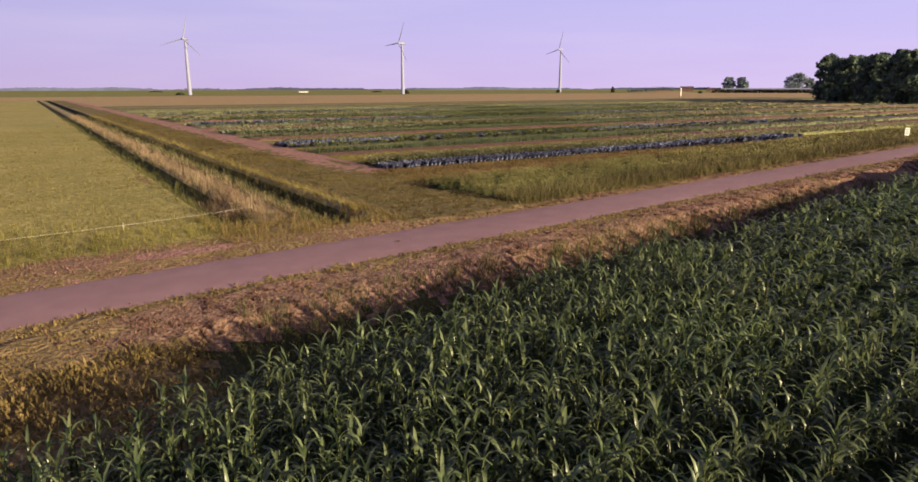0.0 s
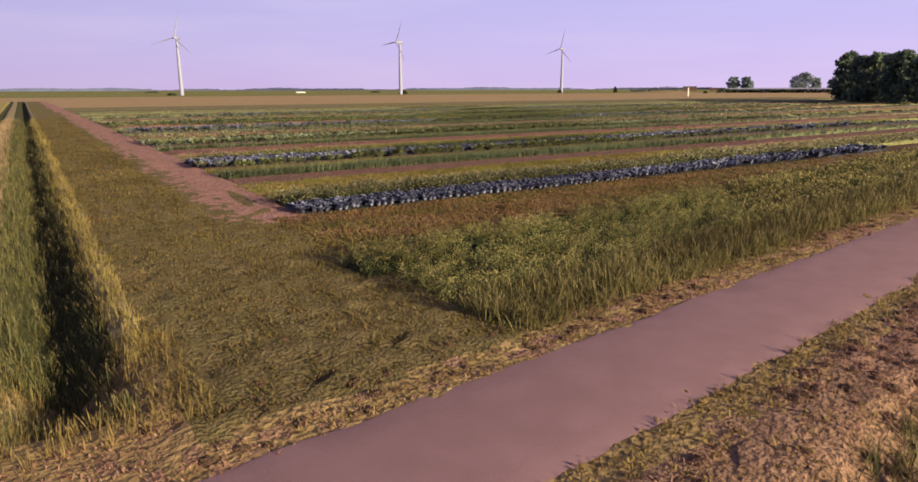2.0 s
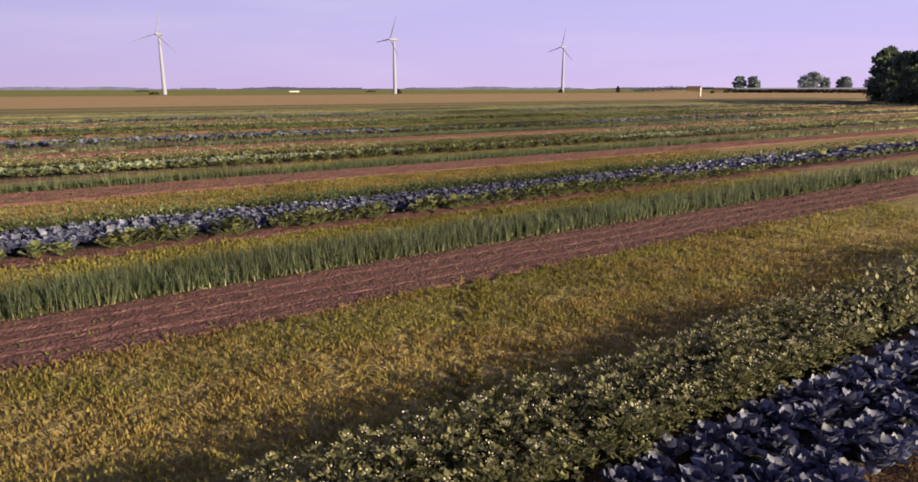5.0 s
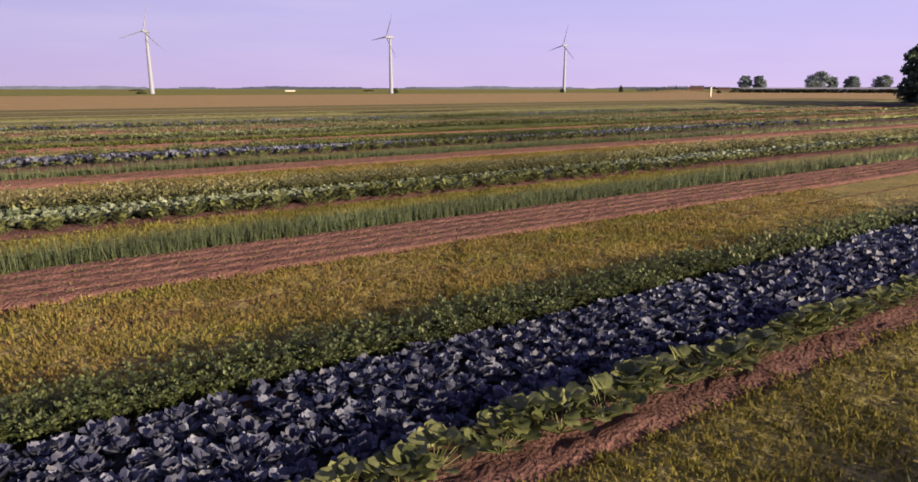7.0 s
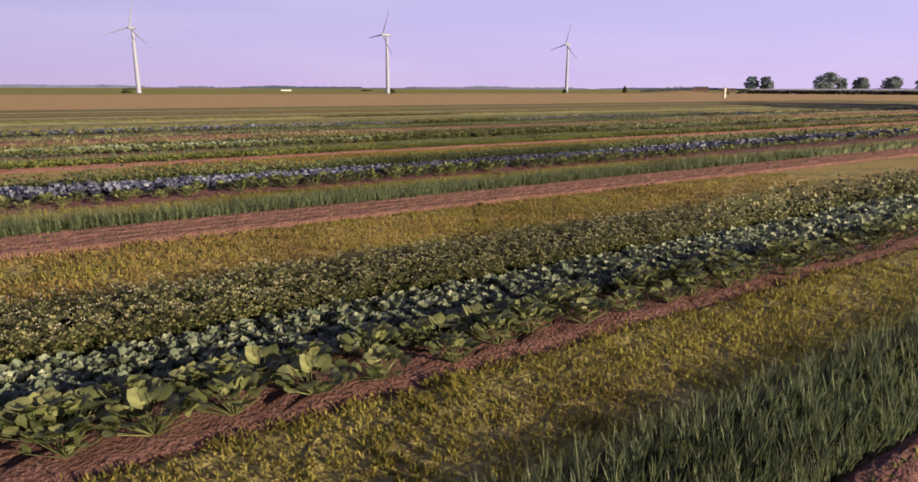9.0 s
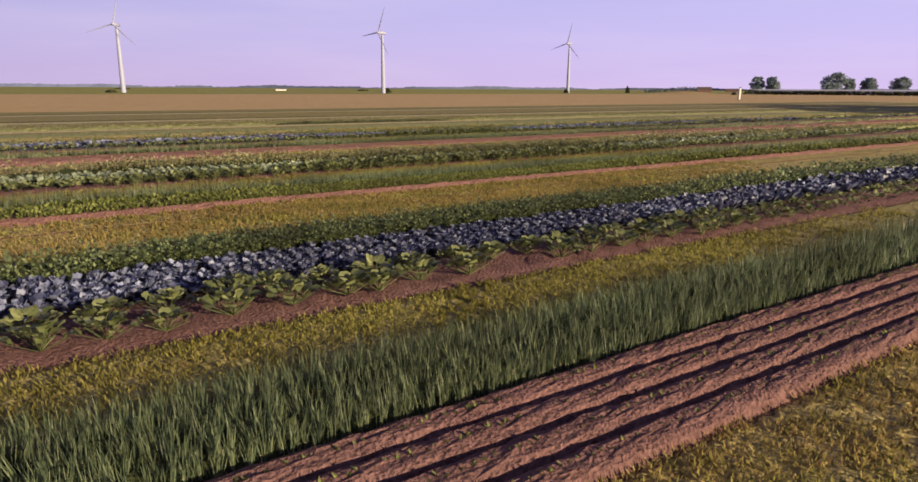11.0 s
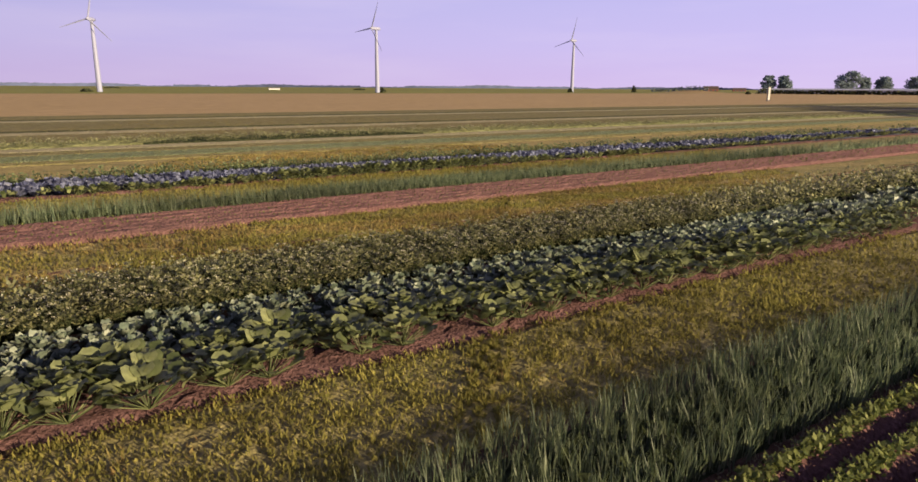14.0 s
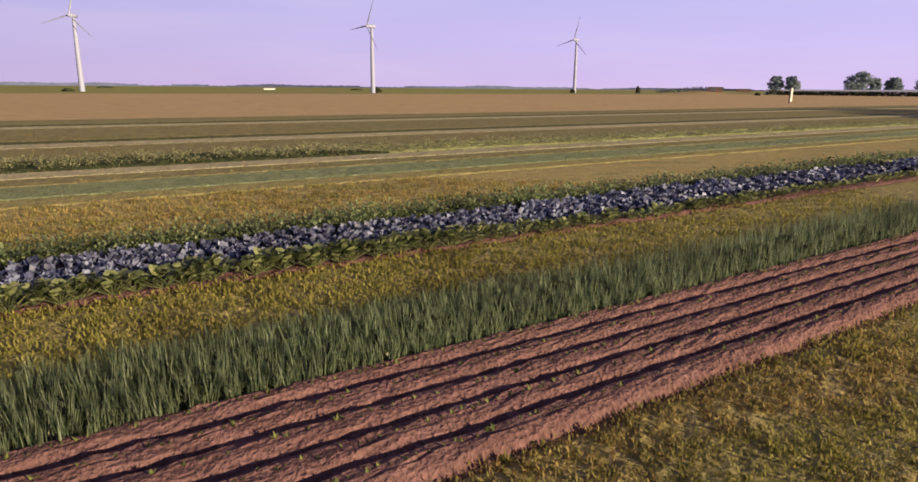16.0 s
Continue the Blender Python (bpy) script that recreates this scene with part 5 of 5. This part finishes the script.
def bush(x, y, h, w, label="dark rounded bush in the fields", deep=None, cards=260, size=0.9):
    th = strip_thing("bush", label, x, y, "bush", "bushes")
    th.matrix_basis = pose(x, y, 0)
    deep = deep or w
    p = rng.normal(0, 1, (cards, 3))
    p /= np.linalg.norm(p, axis=1)[:, None]
    p[:, 2] = np.abs(p[:, 2])
    p = p * rng.uniform(0.6, 1.0, cards)[:, None] * (w / 2, deep / 2, h)
    u = rng.normal(0, 1, (cards, 3))
    v = rng.normal(0, 1, (cards, 3))
    u /= np.linalg.norm(u, axis=1)[:, None]
    v /= np.linalg.norm(v, axis=1)[:, None]
    V = np.stack([p - u * size, p + v * size * .6, p + u * size, p - v * size * .6], 1).reshape(-1, 3)
    V[:, 2] = np.maximum(V[:, 2], 0.0)
    part("foliage", V, np.arange(len(V)).reshape(-1, 4), np.zeros(cards, int), [M_HEDGE], th)
    for _ in range(4):
        part("stem", *tube((0, 0, -0.1), (R(-.2, .2) * w, R(-.2, .2) * w, h * 0.7), 0.12, 0.04, 5), [M_BARK], th)


bush(301, 546, 4.0, 8)
bush(112, 591, 2.0, 7)
bush(522, 580, 3.5, 5)
bush(637, 449, 5.0, 16)
bush(618, 586, 7.0, 5)
bush(560, 415, 2.0, 4)
bush(184, 1164, 2.5, 24, "low dark thicket on the far green field")
bush(430, 865, 2.0, 16, "low dark thicket on the far green field")

# long dark hedge with pale greenhouses behind it
th = strip_thing("hedge", "long low dark hedge across the fields", 640, 440, "hedge", "hedges")
n = 2600
t = rng.random(n)
p = np.stack([640 + 130 * t + rng.normal(0, 1.0, n), 446 - 330 * t + rng.normal(0, 1.0, n), rng.uniform(0, 3.0, n)], 1)
u, v = rng.normal(0, 1, (n, 3)), rng.normal(0, 1, (n, 3))
V = np.stack([p - u, p + v * .8, p + u, p - v * .8], 1).reshape(-1, 3)
V[:, 2] = np.clip(V[:, 2], 0.0, 3.6)
part("foliage", V, np.arange(len(V)).reshape(-1, 4), np.zeros(n, int), [M_HEDGE], th, kind="stuff")


# ---- buildings and small things ----
def box_part(name, x0, x1, y0, y1, z0, z1, mat, parent, label="", gable=0.0):
    """A block, or with gable > 0 one whose top rises to a ridge along x."""
    ym = (y0 + y1) / 2
    V = [(x0, y0, z0), (x1, y0, z0), (x1, y1, z0), (x0, y1, z0), (x0, y0, z1), (x1, y0, z1), (x1, y1, z1), (x0, y1, z1), (x0, ym, z1 + gable), (x1, ym, z1 + gable)]
    bm = bmesh.new()
    vs = [bm.verts.new(v) for v in (V if gable else V[:8])]
    faces = [(0, 3, 2, 1), (0, 1, 5, 4), (2, 3, 7, 6)]
    faces += [(1, 2, 6, 9, 5), (3, 0, 4, 8, 7), (4, 5, 9, 8), (6, 7, 8, 9)] if gable else [(1, 2, 6, 5), (3, 0, 4, 7), (4, 5, 6, 7)]
    for f in faces:
        bm.faces.new([vs[i] for i in f])
    size = min(x1 - x0, y1 - y0, z1 - z0)
    bmesh.ops.bevel(bm, geom=bm.edges[:], offset=min(0.06, size * 0.08), segments=1, affect="EDGES")
    me = bpy.data.meshes.new(name)
    bm.to_mesh(me)
    bm.free()
    me.materials.append(mat)
    ob = new(name, me)
    ob.parent = parent
    return tagged(ob, label)


def farm(x, y, turn, ln, wd, wall_mat, roof_mat, label, wall_h=3.5, roof_h=4.0):
    th = strip_thing("farm_building", label, x, y, "farm building", "far farm buildings")
    th.matrix_basis = pose(x, y, 0, 0, 0, turn)
    box_part("wall", -ln / 2, ln / 2, -wd / 2, wd / 2, -0.1, wall_h, wall_mat, th)
    box_part("roof", -ln / 2 - 0.4, ln / 2 + 0.4, -wd / 2 - 0.5, wd / 2 + 0.5, wall_h + 0.004, wall_h + 0.3, roof_mat, th, "", roof_h)
    for s in ((-0.3, 0.0, 0.3) if wall_mat is M_BRICK else ()):
        box_part("door", ln * s - 1.4, ln * s + 1.4, -wd / 2 - 0.06, -wd / 2 + 0.02, 0, wall_h * 0.8, M_DARKMETAL, th)


farm(335, 905, -15, 13, 8, M_WHITEWALL, M_WHITE, "long white farm shed on the horizon", 1.3, 0.5)
farm(-70, 1050, 5, 16, 9, M_WHITEWALL, M_WHITE, "small white shed on the horizon", 2.5, 2.0)
farm(1000, 770, -50, 22, 10, M_BRICK, M_ROOF, "low red-brick farmhouse with a dark roof", 3.5, 4.5)
farm(1060, 760, -50, 20, 10, M_BRICK, M_ROOF, "low brick barn with a dark roof", 2.5, 3.0)
th = strip_thing("greenhouse", "long pale greenhouse behind a hedge", 0, 0, "greenhouse", "far greenhouses")
th.matrix_basis = pose(830, 385, 0, 0, 0, -68)
box_part("wall", -165, 150, -8, 8, -0.1, 3.6, M_GLASSROOF, th)
for i in range(15):
    box_part("roof_bay", -165 + i * 21, -144.1 + i * 21, -8, 8, 3.604, 3.8, M_GLASSROOF, th, "", 1.2)

# white column in the stubble
th = strip_thing("white_column", "slender white column standing in the stubble", 0, 0, "column", "")
th.matrix_basis = pose(308, 241, 0, 0, 0, -35)
box_part("plinth", -0.6, 0.6, -0.5, 0.5, -0.1, 0.35, M_DARKMETAL, th)
box_part("shaft", -0.34, 0.34, -0.34, 0.34, 0.354, 4.9, M_WHITEWALL, th)
box_part("side_panel", -0.5, -0.344, -0.4, 0.4, 0.354, 4.4, M_DARKMETAL, th)
box_part("cap", -0.42, 0.42, -0.4, 0.4, 4.904, 5.2, M_DARKMETAL, th)

# small white notice board by the road
th = strip_thing("notice_board", "small white notice board on two posts beside the road", 0, 0, "sign", "")
th.matrix_basis = pose(66.6, 27.1, -0.15, 0, 0, -30)
for s in (-0.15, 0.15):
    V, F, M = tube((s, 0.03, -0.2), (s, 0.03, 1.25), 0.03, 0.03, 8)
    part("post", V, F, M, [M_WOOD], th, smooth=True)
box_part("board", -0.23, 0.23, -0.03, 0.0, 0.62, 1.3, M_WHITEWALL, th)
for k, w in enumerate((0.17, 0.12, 0.15)):
    box_part("text_bar", -w, w, -0.04, -0.034, 1.1 - 0.16 * k, 1.16 - 0.16 * k, M_DARKMETAL, th)

# electric fence along the meadow
FENCE = [(-22, 22.3), (-12, 22.7), (-5.0, 23.1), (2.3, 23.7), (6.85, 24.8)]
for i, (x, y) in enumerate(FENCE):
    th = strip_thing("fence_post", "weathered wooden fence post at the ditch end" if i == 4 else "thin short white fence stake at the meadow's edge", x, y, "fence post", "fence posts")
    th.matrix_basis = pose(x, y, float(land(x, y)))
    hgt, rad = (0.75, 0.032) if i == 4 else (0.34, 0.016)
    V, F, M = tube((0, 0, -0.3), (0.02, 0, hgt), rad, rad * 0.85, 8)
    part("stake", V, F, M, [M_WOOD if i == 4 else M_ROPE], th, smooth=True)
    V, F, M = tube((-0.03, -0.03, 0.24), (0.05, -0.03, 0.24), 0.016, 0.016, 6)
    part("insulator", V, F, M, [M_ROPE], th)
th = strip_thing("fence_wire", "white electric fence tape strung between posts", 0, 24, "fence wire", "")
pieces = []
for (xa, ya), (xb, yb) in zip(FENCE[:-1], FENCE[1:]):
    za, zb = float(land(xa, ya)) + 0.25, float(land(xb, yb)) + 0.25
    for k in range(8):
        q = [(xa + (xb - xa) * f, ya + (yb - ya) * f, za + (zb - za) * f - 0.10 * f * (1 - f)) for f in (k / 8, (k + 1) / 8)]
        pieces.append(tube(q[0], q[1], 0.006, 0.006, 4))
V, F, M = joined(pieces)
part("tape", V, F, M, [M_ROPE], th)

# clod of earth on the road
V, F, M = lathe([(0.01, 0.0), (0.11, 0.0), (0.10, 0.03), (0.05, 0.05), (0.005, 0.055)], 9)
V = V + rng.normal(0, 0.008, V.shape)
ob = new("clod", mesh_of("clod", V * (0.6, 0.3, 0.6), F, [M_SOIL_DK], M, True))
tagged(ob, "dark clod of earth lying on the asphalt", "clod")
ob.matrix_basis = pose(9.2, 17.3, 0.05, 0, 0, 20)

# blue-grey woods along the horizon
def far_woods():
    th = strip_thing("far_woods", "hazy woods along the horizon", 0, 3000, "woods", "")
    V, F = [], []
    bear = np.radians(np.arange(-25, 100, 0.12))
    gap = np.sin(bear * 23) + 0.7 * np.sin(bear * 61 + 1) + 0.5 * np.sin(bear * 7 + 2)
    tops = np.where(gap > -0.9, 8.5 + 4 * np.clip(gap, 0, 1.2) / 1.2, 4.5) + rng.normal(0, 0.8, len(bear))
    rad = 3000 + 150 * np.sin(bear * 9)
    tops = tops * np.where(bear > 0.75, 0.7, 1.0)
    for a, t, r in zip(bear, tops, rad):
        s, c = math.sin(a), math.cos(a)
        V += [(r * s, r * c, -1), (r * s, r * c, t), ((r + 40) * s, (r + 40) * c, t * 0.95), ((r + 40) * s, (r + 40) * c, -1)]
    for i in range(len(bear) - 1):
        F += [(4 * i + j, 4 * i + j + 1, 4 * i + 5 + j, 4 * i + 4 + j) for j in range(3)]
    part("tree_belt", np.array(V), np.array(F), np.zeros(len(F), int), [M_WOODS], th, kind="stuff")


far_woods()
